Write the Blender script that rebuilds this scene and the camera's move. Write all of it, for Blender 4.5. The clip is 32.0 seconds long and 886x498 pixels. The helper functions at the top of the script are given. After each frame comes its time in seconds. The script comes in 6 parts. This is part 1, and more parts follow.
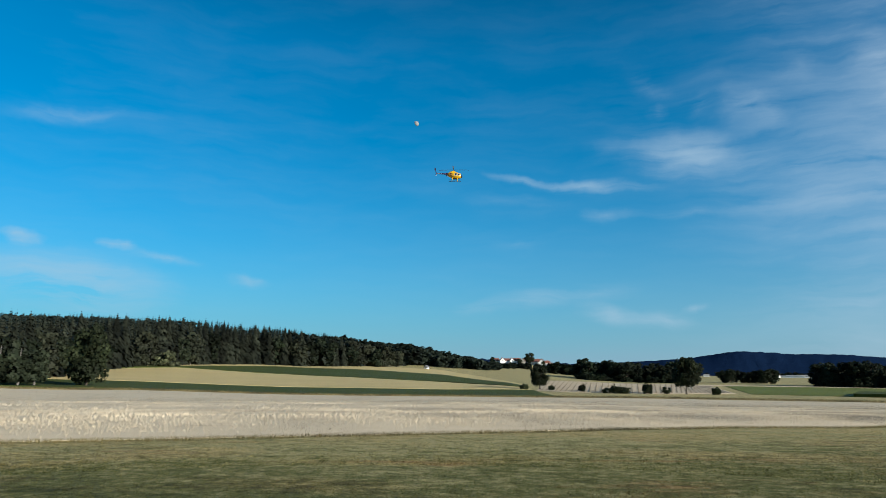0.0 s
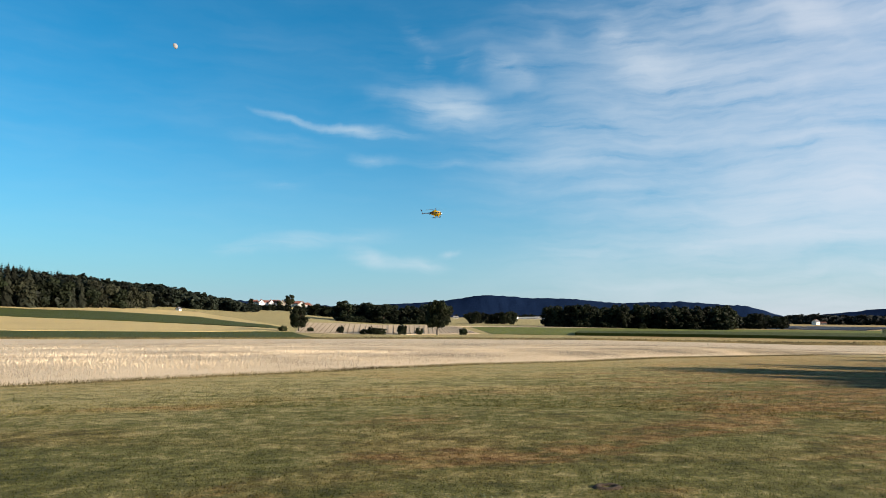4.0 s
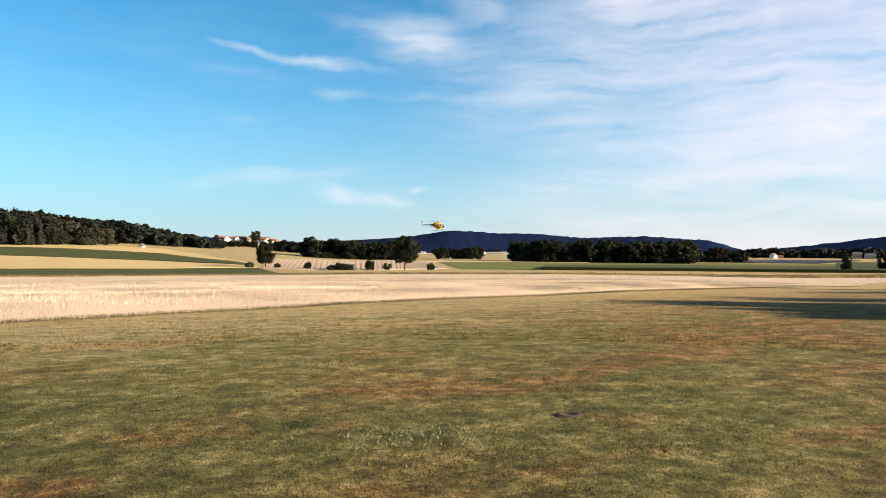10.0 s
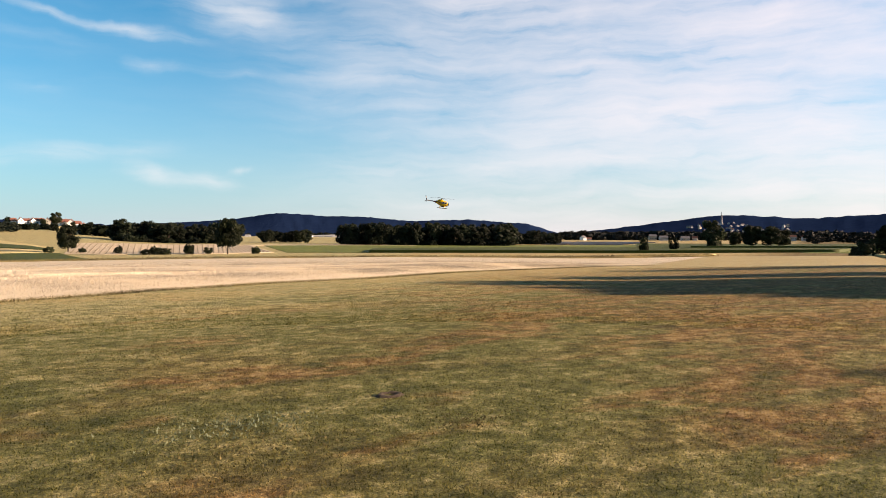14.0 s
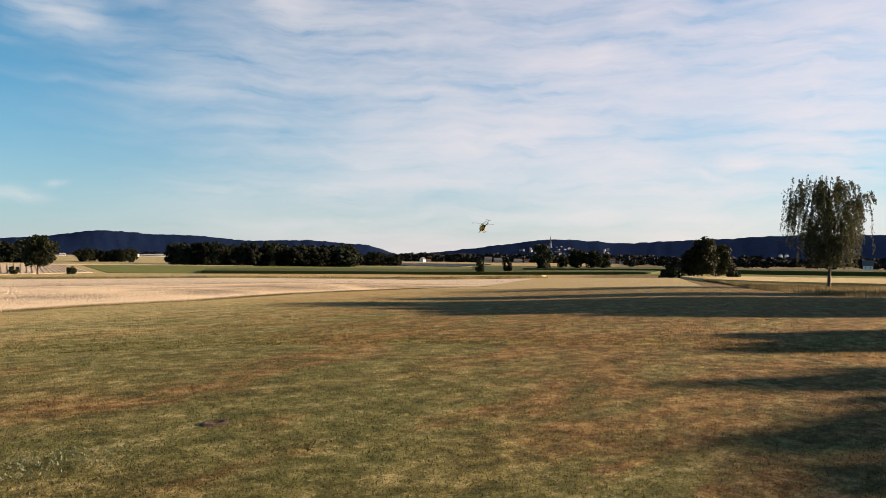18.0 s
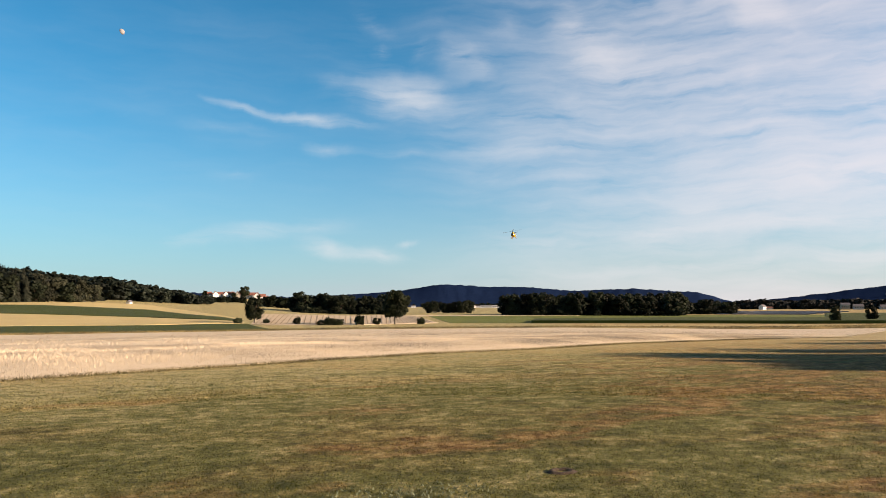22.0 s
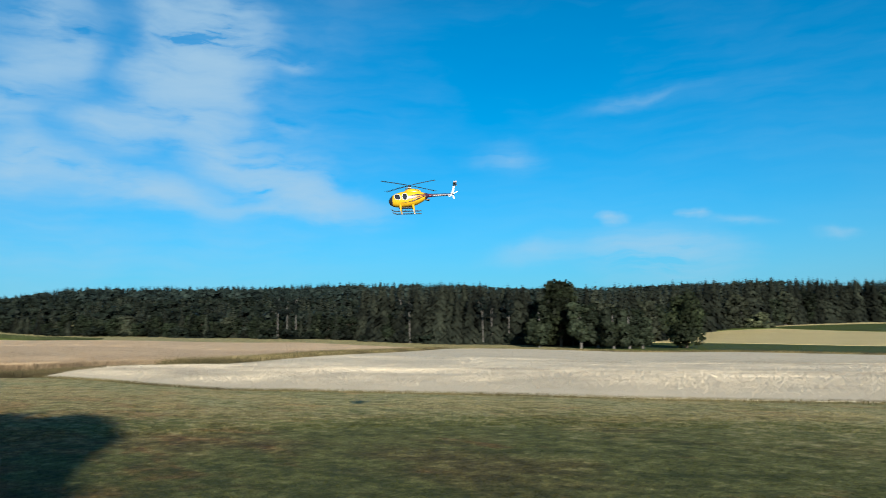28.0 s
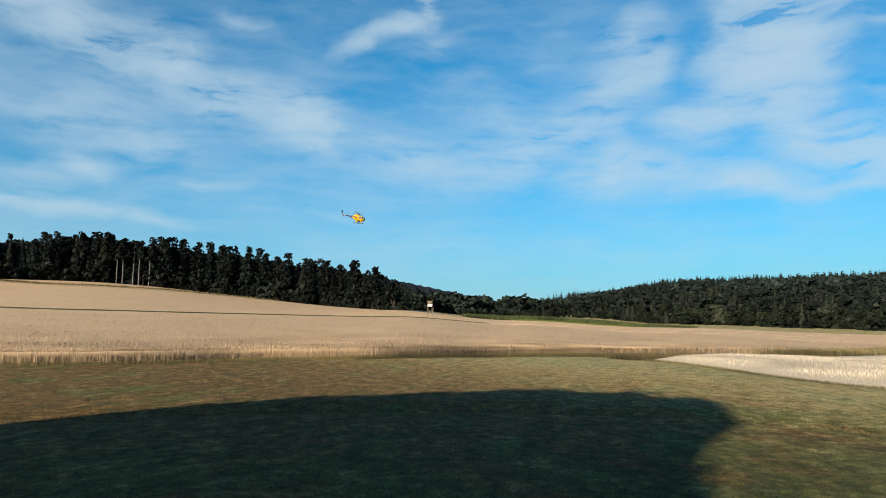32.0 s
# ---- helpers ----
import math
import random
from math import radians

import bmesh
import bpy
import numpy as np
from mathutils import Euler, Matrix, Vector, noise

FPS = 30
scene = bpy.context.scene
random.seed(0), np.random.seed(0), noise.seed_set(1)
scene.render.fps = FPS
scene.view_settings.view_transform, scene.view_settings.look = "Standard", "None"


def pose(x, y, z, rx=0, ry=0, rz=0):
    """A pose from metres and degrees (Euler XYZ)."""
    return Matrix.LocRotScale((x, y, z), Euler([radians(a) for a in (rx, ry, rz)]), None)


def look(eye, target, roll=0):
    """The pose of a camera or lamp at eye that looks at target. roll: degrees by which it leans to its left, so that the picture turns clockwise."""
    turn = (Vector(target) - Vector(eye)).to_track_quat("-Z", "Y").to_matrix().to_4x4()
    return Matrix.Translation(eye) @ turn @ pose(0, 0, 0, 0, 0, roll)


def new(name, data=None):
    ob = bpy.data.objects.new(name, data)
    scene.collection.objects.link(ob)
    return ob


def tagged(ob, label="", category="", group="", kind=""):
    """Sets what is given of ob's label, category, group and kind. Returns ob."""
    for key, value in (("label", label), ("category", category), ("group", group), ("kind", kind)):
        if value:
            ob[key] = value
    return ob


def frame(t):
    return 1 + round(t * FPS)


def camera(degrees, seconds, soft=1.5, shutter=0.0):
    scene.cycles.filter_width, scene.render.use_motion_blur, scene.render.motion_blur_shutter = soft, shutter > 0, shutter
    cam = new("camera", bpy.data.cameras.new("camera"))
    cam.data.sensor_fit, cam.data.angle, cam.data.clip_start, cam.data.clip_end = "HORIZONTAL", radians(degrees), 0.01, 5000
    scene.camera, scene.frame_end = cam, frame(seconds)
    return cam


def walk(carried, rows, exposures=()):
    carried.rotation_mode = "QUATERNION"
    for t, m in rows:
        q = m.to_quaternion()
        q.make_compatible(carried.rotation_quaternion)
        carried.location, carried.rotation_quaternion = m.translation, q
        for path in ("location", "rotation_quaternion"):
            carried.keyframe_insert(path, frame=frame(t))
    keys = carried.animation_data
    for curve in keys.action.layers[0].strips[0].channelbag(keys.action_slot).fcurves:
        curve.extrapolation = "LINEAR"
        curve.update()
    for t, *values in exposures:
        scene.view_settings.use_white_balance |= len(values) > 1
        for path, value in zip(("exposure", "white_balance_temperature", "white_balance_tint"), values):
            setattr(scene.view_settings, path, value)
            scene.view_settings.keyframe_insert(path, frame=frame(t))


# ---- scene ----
# ---- camera ----
cam = camera(64.28, 32.0, soft=0.9, shutter=0.2)
EYE = 1.65
TURNS = [
    (0.0, 0.98, 9.88, -0.66), (0.5, -4.63, 10.58, -0.36), (1.0, -11.58, 10.39, 0.01), (1.5, -15.99, 9.46, -0.33), (2.0, -17.77, 8.86, -0.15),
    (2.5, -17.83, 8.25, 0.08), (4.5, -18.43, 4.11, -1.07), (5.0, -18.85, 2.71, -1.38), (5.5, -19.04, 1.86, -1.50), (6.0, -18.41, 0.78, -1.05),
    (6.5, -18.33, 0.42, -0.84), (7.0, -18.25, 0.16, -0.45), (7.5, -18.05, 0.17, -0.92), (8.0, -18.25, 0.43, -0.73), (8.5, -18.35, 0.77, -0.76),
    (9.0, -19.38, 0.33, -0.38), (9.5, -20.25, -0.23, -0.08), (10.0, -20.80, 0.25, -0.36), (10.5, -22.33, -0.20, -0.17), (11.0, -22.56, 0.18, 0.66),
    (11.5, -24.75, -0.60, 0.55), (12.0, -26.45, -0.80, -0.13), (12.5, -28.71, -0.68, -0.09), (13.0, -31.05, -1.02, -0.63), (13.5, -32.11, -0.20, -0.67),
    (14.0, -34.66, -1.06, -0.23), (14.5, -37.94, -0.91, -1.56), (15.0, -40.17, -0.99, -0.89), (15.5, -43.67, -0.31, -0.17), (17.5, -48.10, 0.21, -0.53),
    (18.0, -47.54, 0.77, -0.73), (18.5, -47.20, 0.97, -0.84), (19.0, -45.52, 1.13, -0.92), (19.5, -41.82, 1.66, -0.64), (20.0, -35.99, 1.98, -0.28),
    (20.5, -31.62, 1.77, -0.16), (21.0, -28.22, 2.57, -0.09), (21.5, -25.08, 3.87, 0.12), (22.0, -21.60, 4.63, 0.11), (22.5, -17.94, 5.30, 0.47),
    (23.0, -14.92, 5.64, 0.54), (23.5, -13.23, 6.20, 0.00), (24.0, -10.77, 6.82, -0.66), (24.5, -4.94, 7.80, -0.16), (26.5, 20.56, 7.87, 1.11),
    (27.0, 27.61, 7.89, 1.00), (27.5, 35.68, 8.34, 0.67), (28.0, 46.23, 7.08, 1.16), (28.5, 60.55, 7.16, 0.87), (29.0, 74.31, 7.73, 1.83),
    (29.5, 84.56, 7.99, 1.20), (30.0, 92.21, 8.45, 1.00), (30.5, 95.43, 8.25, 0.07), (31.0, 95.83, 7.16, 0.03), (31.5, 94.29, 6.47, -0.58),
    (32.0, 91.53, 6.59, -0.20)]
ARM = 0.33  # the camera turns at arm's length round its holder


def held(yaw):
    a = radians(yaw)
    return -ARM * math.sin(a), ARM * math.cos(a)


EXPOSURES = [
    (0.0, 0.72, 5780, 8), (2.5, 0.94, 6350, 13), (4.5, 1.26, 7100, 20), (6.0, 1.42, 7500, 25), (9.0, 1.54, 7600, 28), (11.0, 1.57, 7800, 28), (13.0, 1.53, 8000, 29), (15.5, 1.38, 8200, 31),
    (19.0, 1.22, 8200, 30), (20.5, 1.4, 8250, 30), (22.0, 1.29, 7950, 29), (23.0, 1.2, 7500, 24), (24.0, 1.14, 7000, 19), (26.5, 0.96, 6250, 11), (28.0, 0.85, 5740, 8), (30.0, 0.87, 6050, 11), (32.0, 1.0, 6480, 14)]
walk(cam, [(t, pose(*held(yaw), EYE, 90 + p, r, yaw)) for t, yaw, p, r in TURNS], EXPOSURES)

# ---- light ----
SUN_AZ, SUN_EL = -124.0, 16.0  # bearing, counted from +y towards -x
SUN_DIR = Vector((-math.sin(radians(SUN_AZ)) * math.cos(radians(SUN_EL)), math.cos(radians(SUN_AZ)) * math.cos(radians(SUN_EL)), math.sin(radians(SUN_EL))))
sun = new("sun", bpy.data.lights.new("sun", "SUN"))
sun.data.energy, sun.data.angle, sun.data.color = 5.0, radians(0.6), (1.0, 0.86, 0.68)
sun.matrix_world = look(SUN_DIR * 100, (0, 0, 0))
tagged(sun, kind="structure")

world = bpy.data.worlds.new("sky")
scene.world = world
world.use_nodes = True
# streaks of high cloud: bearing, rise, half length, half breadth, tilt (degrees), density
CIRRUS_VALLEY = [
    (-5.7, 15.3, 3.8, 0.48, 6, 0.46), (-11.0, 14.9, 6.3, 0.72, 2, 0.66), (-4.8, 13.8, 5.8, 0.64, 1, 0.23), (-5.4, 10.2, 3.8, 0.64, -2, 0.20), (-12.8, 17.7, 3.6, 1.61, -2, 0.23),
    (-18.9, 17.0, 7.3, 2.73, 13, 0.46), (-19.0, 16.9, 5.8, 1.29, 7, 0.40), (-28.4, 15.2, 10.0, 2.25, 7, 0.26), (-16.1, 22.4, 4.1, 1.12, 29, 0.23), (-16.9, 20.5, 1.0, 0.96, 67, 0.33),
    (-19.6, 20.3, 1.3, 1.29, 17, 0.26), (-23.4, 19.8, 3.8, 1.93, 11, 0.40), (-24.8, 19.3, 2.1, 1.29, 24, 0.33), (-27.1, 22.3, 2.3, 1.61, 22, 0.20), (-26.1, 26.2, 3.7, 1.77, 50, 0.20),
    (-33.6, 26.8, 2.3, 1.77, 42, 0.40)]
CIRRUS_VALLEY_2 = [
    (-31.7, 21.9, 3.2, 2.25, 36, 0.46), (-34.3, 19.7, 4.1, 2.73, 40, 0.49), (-38.5, 18.1, 4.6, 2.25, 13, 0.40), (-40.6, 23.4, 2.0, 1.61, 15, 0.40), (-46.2, 21.7, 4.2, 2.25, 28, 0.59),
    (-49.0, 19.6, 2.7, 1.29, 52, 0.33), (-48.8, 23.7, 3.5, 3.21, 1, 0.23), (-28.8, 12.5, 9.2, 0.96, -0, 0.40), (-18.0, 12.2, 7.1, 0.72, 1, 0.26), (-12.2, 12.4, 2.5, 0.96, 4, 0.33),
    (-39.1, 11.9, 7.8, 1.93, 8, 0.26), (-44.1, 14.0, 10.7, 4.82, 12, 0.33), (-44.5, 10.3, 9.6, 4.02, 7, 0.33), (-48.4, 9.0, 3.6, 2.01, 8, 0.40), (-34.1, 10.4, 10.4, 2.41, 2, 0.26),
    (-1.9, 5.1, 3.3, 0.72, -5, 0.40)]
CIRRUS_VALLEY_3 = [
    (-5.6, 5.7, 5.1, 1.04, -7, 0.46), (-12.1, 4.6, 3.6, 1.21, 15, 0.53), (-16.2, 4.2, 4.2, 0.96, -2, 0.53), (-10.7, 6.3, 5.5, 1.12, -5, 0.26), (-19.2, 5.2, 1.5, 0.48, -11, 0.40),
    (-30.2, 5.2, 8.6, 2.25, -0, 0.30), (-38.4, 5.5, 5.3, 1.45, -4, 0.40), (-42.1, 7.4, 3.4, 0.80, 2, 0.40), (-45.8, 5.6, 7.2, 1.77, -1, 0.33), (-37.8, 2.9, 12.8, 0.96, -3, 0.33),
    (-41.8, 3.0, 9.3, 0.56, -4, 0.40), (-29.6, 2.0, 10.6, 1.12, -2, 0.23)]
CIRRUS_TOWN = [
    (-56.1, 10.8, 4.1, 4.02, 24, 0.47), (-52.3, 9.1, 8.3, 1.93, 4, 0.66), (-61.6, 8.0, 7.2, 3.21, -5, 0.47), (-74.6, 11.9, 8.6, 7.23, 14, 0.76), (-70.9, 7.3, 2.2, 1.29, 2, 0.85),
    (-75.0, 8.8, 7.7, 1.12, 2, 0.76), (-76.3, 7.1, 5.8, 1.93, 10, 0.76), (-68.1, 6.6, 3.6, 0.48, 15, 0.57), (-59.3, 15.2, 10.7, 6.43, 8, 0.38), (-77.3, 15.4, 2.4, 0.64, 13, 0.57),
    (-70.2, 5.4, 14.9, 1.61, 0, 0.47), (-48.2, 6.0, 14.4, 0.96, 1, 0.47), (-61.0, 3.8, 19.9, 1.61, -1, 0.38), (-18.3, 16.8, 5.5, 2.41, -5, 0.47), (-35.8, 18.8, 6.8, 2.09, 7, 0.47)]
CIRRUS_WOOD = [
    (28.4, 5.6, 8.1, 3.62, 1, 0.57), (31.6, 8.8, 1.3, 0.72, -6, 0.57), (23.3, 8.1, 4.7, 0.64, 8, 0.33), (28.5, 18.1, 6.8, 0.80, -9, 0.24), (16.6, 6.7, 2.0, 0.64, -3, 0.38),
    (31.0, 18.0, 5.8, 0.80, -5, 0.33), (40.7, 14.3, 4.6, 2.25, 7, 0.38), (39.2, 6.8, 5.3, 1.93, -9, 0.43), (30.5, 6.4, 10.7, 2.41, 4, 0.52), (32.0, 9.3, 1.1, 0.64, 3, 0.66),
    (26.2, 8.9, 1.2, 0.48, 4, 0.66), (22.7, 8.1, 2.7, 0.48, 8, 0.38), (16.9, 7.0, 1.7, 0.64, 5, 0.38)]
CIRRUS_SLOPE = [
    (68.5, 24.8, 3.6, 4.02, -8, 0.76), (64.7, 23.6, 5.8, 4.82, 15, 0.97), (65.3, 21.5, 5.2, 5.62, 28, 0.97), (68.2, 20.0, 4.1, 4.02, 40, 0.86), (63.9, 19.4, 5.1, 4.42, 26, 0.86),
    (58.6, 21.4, 4.9, 0.96, -5, 0.54), (72.2, 15.9, 3.4, 1.93, -13, 0.76), (69.2, 16.2, 5.8, 2.73, -19, 0.97), (65.2, 16.8, 4.8, 4.02, 19, 0.86), (63.6, 14.1, 4.6, 4.02, 40, 0.86),
    (59.0, 12.7, 7.6, 3.21, 12, 0.92), (56.5, 11.0, 9.3, 2.25, 10, 0.97), (60.7, 10.3, 7.3, 0.96, -1, 0.65), (73.4, 12.4, 3.6, 2.25, 13, 0.76), (68.5, 11.2, 6.6, 1.77, 10, 0.86),
    (77.7, 12.7, 3.2, 3.62, 49, 0.76)]
CIRRUS_SLOPE_2 = [
    (76.2, 13.3, 2.7, 2.41, -15, 0.54), (76.4, 19.7, 4.8, 4.82, -9, 0.76), (74.3, 21.0, 3.1, 3.21, 29, 0.65), (76.4, 22.8, 3.7, 2.25, -24, 0.76), (77.4, 16.7, 3.1, 4.02, -1, 0.54),
    (58.4, 16.6, 5.8, 1.45, 3, 0.38)]
CIRRUS_BARLEY = [
    (127.2, 22.5, 4.0, 1.61, -10, 0.55), (124.6, 22.5, 4.9, 3.21, 13, 0.88), (120.7, 21.7, 5.1, 4.02, 14, 0.94), (115.7, 20.4, 5.5, 3.86, 16, 0.88), (112.2, 19.3, 4.3, 3.86, 21, 0.88),
    (109.0, 17.8, 4.8, 2.89, -8, 0.99), (104.0, 17.0, 6.6, 3.21, 17, 1.04), (102.1, 15.1, 4.4, 2.25, 15, 0.88), (108.3, 23.4, 4.3, 1.61, 11, 0.44), (127.1, 16.1, 3.4, 1.29, -7, 0.88),
    (120.5, 15.4, 6.9, 2.89, 0, 0.61), (114.7, 14.1, 8.1, 3.37, 5, 0.55), (119.2, 11.9, 3.6, 1.29, 15, 0.88), (127.0, 11.5, 3.1, 2.41, 1, 0.72), (122.4, 11.0, 4.7, 1.61, -5, 0.44),
    (125.5, 8.9, 5.0, 0.80, -5, 0.77)]
CIRRUS_BARLEY_2 = [
    (120.5, 8.9, 7.4, 1.04, 2, 0.88), (114.3, 8.2, 5.2, 0.96, 8, 0.66), (109.9, 11.0, 5.7, 0.80, 0, 0.55), (102.0, 9.0, 6.9, 0.64, 1, 0.44), (97.9, 22.9, 4.6, 1.21, -22, 0.77),
    (94.3, 24.3, 4.1, 1.45, -10, 0.88), (92.9, 25.7, 2.5, 1.45, 53, 0.77), (92.2, 22.7, 5.2, 1.77, -13, 0.44), (93.0, 13.5, 8.1, 3.05, 6, 0.72), (85.3, 14.2, 5.9, 2.89, -20, 0.83),
    (80.6, 16.1, 5.4, 2.73, -20, 0.83), (78.8, 12.8, 6.0, 2.89, -7, 0.77), (69.8, 11.3, 9.3, 1.77, 11, 0.66), (85.7, 16.7, 5.2, 2.25, 24, 0.39)]
CIRRUS = CIRRUS_VALLEY + CIRRUS_VALLEY_2 + CIRRUS_VALLEY_3 + CIRRUS_TOWN + CIRRUS_WOOD + CIRRUS_SLOPE + CIRRUS_SLOPE_2 + CIRRUS_BARLEY + CIRRUS_BARLEY_2



def build_sky():
    N, L = world.node_tree.nodes, world.node_tree.links

    def math_node(op, a, b=None, c=None):
        m = N.new("ShaderNodeMath")
        m.operation = op
        for sock, v in zip(m.inputs, (a, b, c)):
            if v is None:
                continue
            if isinstance(v, (int, float)):
                sock.default_value = v
            else:
                L.new(v, sock)
        return m.outputs[0]

    sky = N.new("ShaderNodeTexSky")
    sky.sky_type, sky.sun_disc = "NISHITA", False
    sky.sun_elevation, sky.sun_rotation = radians(SUN_EL), radians(-SUN_AZ)
    sky.air_density, sky.dust_density, sky.ozone_density = 1.0, 0.25, 3.5
    way = N.new("ShaderNodeTexCoord").outputs["Generated"]
    xyz = N.new("ShaderNodeSeparateXYZ")
    L.new(way, xyz.inputs[0])
    az = math_node("MULTIPLY", math_node("ARCTAN2", math_node("MULTIPLY", xyz.outputs[0], -1.0), xyz.outputs[1]), 180 / math.pi)
    el = math_node("MULTIPLY", math_node("ARCSINE", xyz.outputs[2]), 180 / math.pi)
    flat = N.new("ShaderNodeCombineXYZ")
    L.new(az, flat.inputs[0])
    L.new(el, flat.inputs[1])
    # wind-drawn edges
    warp = N.new("ShaderNodeTexNoise")
    warp.inputs["Scale"].default_value, warp.inputs["Detail"].default_value, warp.inputs["Roughness"].default_value = 0.14, 5, 0.55
    L.new(flat.outputs[0], warp.inputs["Vector"])
    off = N.new("ShaderNodeVectorMath")
    off.operation = "MULTIPLY_ADD"
    L.new(warp.outputs["Color"], off.inputs[0])
    off.inputs[1].default_value, off.inputs[2].default_value = (6.0, 2.4, 0), (-3.0, -1.2, 0)
    bent = N.new("ShaderNodeVectorMath")
    L.new(flat.outputs[0], bent.inputs[0])
    L.new(off.outputs[0], bent.inputs[1])
    total = None
    for a, e, long, wide, tilt, dens in CIRRUS:
        mp = N.new("ShaderNodeMapping")
        mp.vector_type = "TEXTURE"
        mp.inputs["Location"].default_value = (a, e, 0)
        mp.inputs["Rotation"].default_value = (0, 0, radians(tilt))
        mp.inputs["Scale"].default_value = (long, wide, 1)
        L.new(bent.outputs[0], mp.inputs["Vector"])
        g = N.new("ShaderNodeTexGradient")
        g.gradient_type = "QUADRATIC_SPHERE"
        L.new(mp.outputs[0], g.inputs[0])
        total = math_node("MULTIPLY_ADD", g.outputs["Fac"], dens * dens * 2.4, 0.0 if total is None else total)
    def streaky(scale, sx, sy, turn):
        mp = N.new("ShaderNodeMapping")
        mp.inputs["Scale"].default_value = (sx, sy, 1)
        mp.inputs["Rotation"].default_value = (0, 0, radians(turn))
        L.new(bent.outputs[0], mp.inputs["Vector"])
        n = N.new("ShaderNodeTexNoise")
        n.inputs["Scale"].default_value, n.inputs["Detail"].default_value, n.inputs["Roughness"].default_value = scale, 6, 0.55
        L.new(mp.outputs[0], n.inputs["Vector"])
        return n.outputs["Fac"]
    fine = streaky(0.45, 0.2, 1.4, 5)
    fleece = streaky(0.34, 0.45, 1.7, -30)
    turned = N.new("ShaderNodeMapRange")
    for k, v in zip(("From Min", "From Max"), (35.0, 60.0)):
        turned.inputs[k].default_value = v
    L.new(az, turned.inputs["Value"])
    fine = math_node("ADD", math_node("MULTIPLY", fine, math_node("SUBTRACT", 1.0, turned.outputs[0])), math_node("MULTIPLY", fleece, turned.outputs[0]))
    hair = streaky(1.0, 0.2, 1.4, 10)
    broad = streaky(0.12, 0.45, 1.5, -5)
    torn = math_node("MULTIPLY_ADD", hair, 1.2, math_node("MULTIPLY_ADD", fine, 4.6, -2.05))
    drawn = math_node("MULTIPLY", total, math_node("MAXIMUM", torn, 0.03))
    # a thin veil, thicker towards the sun's side of the sky and near the horizon
    side = N.new("ShaderNodeMapRange")
    side.interpolation_type = "SMOOTHSTEP"
    for k, v in zip(("From Min", "From Max", "To Min", "To Max"), (-15.0, -56.0, VEIL[0], VEIL[1])):
        side.inputs[k].default_value = v
    L.new(az, side.inputs["Value"])
    slope = N.new("ShaderNodeMapRange")
    slope.interpolation_type = "SMOOTHSTEP"
    for k, v in zip(("From Min", "From Max", "To Min", "To Max"), (40.0, 85.0, 0.0, VEIL[2])):
        slope.inputs[k].default_value = v
    L.new(az, slope.inputs["Value"])
    veil = math_node("MULTIPLY", math_node("ADD", side.outputs[0], slope.outputs[0]), math_node("MULTIPLY_ADD", broad, 2.8, -0.75))
    veil = math_node("MULTIPLY", math_node("MAXIMUM", veil, 0.0), math_node("MAXIMUM", math_node("MULTIPLY_ADD", hair, 1.3, math_node("MULTIPLY_ADD", fine, 2.4, -0.9)), 0.08))
    # veil kept low over the valley, thinned high and out of view for darker shade
    for src, lo, hi in ((el, 15.0, 36.0), (az, -85.0, -130.0)):
        thin = N.new("ShaderNodeMapRange")
        for k, v in zip(("From Min", "From Max", "To Min", "To Max"), (lo, hi, 1.0, 0.1)):
            thin.inputs[k].default_value = v
        L.new(src, thin.inputs["Value"])
        veil = math_node("MULTIPLY", veil, thin.outputs[0])
    rise = N.new("ShaderNodeMapRange")
    for k, v in zip(("From Min", "From Max", "To Min", "To Max"), (1.0, 15.0, 0.5, 1.25)):
        rise.inputs[k].default_value = v
    L.new(el, rise.inputs["Value"])
    veil = math_node("MULTIPLY", veil, rise.outputs[0])
    cover = math_node("ADD", drawn, veil)
    cover = math_node("MULTIPLY", math_node("DIVIDE", cover, math_node("ADD", cover, 0.6)), CLOUD_MOST)
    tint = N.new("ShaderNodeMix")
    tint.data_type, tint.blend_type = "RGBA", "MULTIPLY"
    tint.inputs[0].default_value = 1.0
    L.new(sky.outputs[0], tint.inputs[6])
    # overhead sky dimmed and reddened by tint, for darker, less teal ground shade
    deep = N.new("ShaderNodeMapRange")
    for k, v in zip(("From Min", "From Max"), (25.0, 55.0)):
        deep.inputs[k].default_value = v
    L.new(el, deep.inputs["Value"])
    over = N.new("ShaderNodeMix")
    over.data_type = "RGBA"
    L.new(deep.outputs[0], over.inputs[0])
    over.inputs[6].default_value, over.inputs[7].default_value = (*SKY_TINT, 1), (*ZENITH_DIM, 1)
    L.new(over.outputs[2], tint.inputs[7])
    low = N.new("ShaderNodeMapRange")
    for k, v in zip(("From Min", "From Max", "To Min", "To Max"), (0.0, 22.0, 1.0, 0.0)):
        low.inputs[k].default_value = v
    L.new(el, low.inputs["Value"])
    haze = N.new("ShaderNodeMix")
    haze.data_type = "RGBA"
    L.new(math_node("MULTIPLY", math_node("POWER", low.outputs[0], 2.5), 0.85), haze.inputs[0])
    L.new(tint.outputs[2], haze.inputs[6])
    # haze and cloud grow brighter towards the sun
    lit = N.new("ShaderNodeMapRange")
    for k, v in zip(("From Min", "From Max"), (-5.0, -65.0)):
        lit.inputs[k].default_value = v
    L.new(az, lit.inputs["Value"])
    warm = N.new("ShaderNodeMix")
    warm.data_type = "RGBA"
    L.new(lit.outputs[0], warm.inputs[0])
    warm.inputs[6].default_value, warm.inputs[7].default_value = (*HAZE, 1), (*HAZE_SUN, 1)
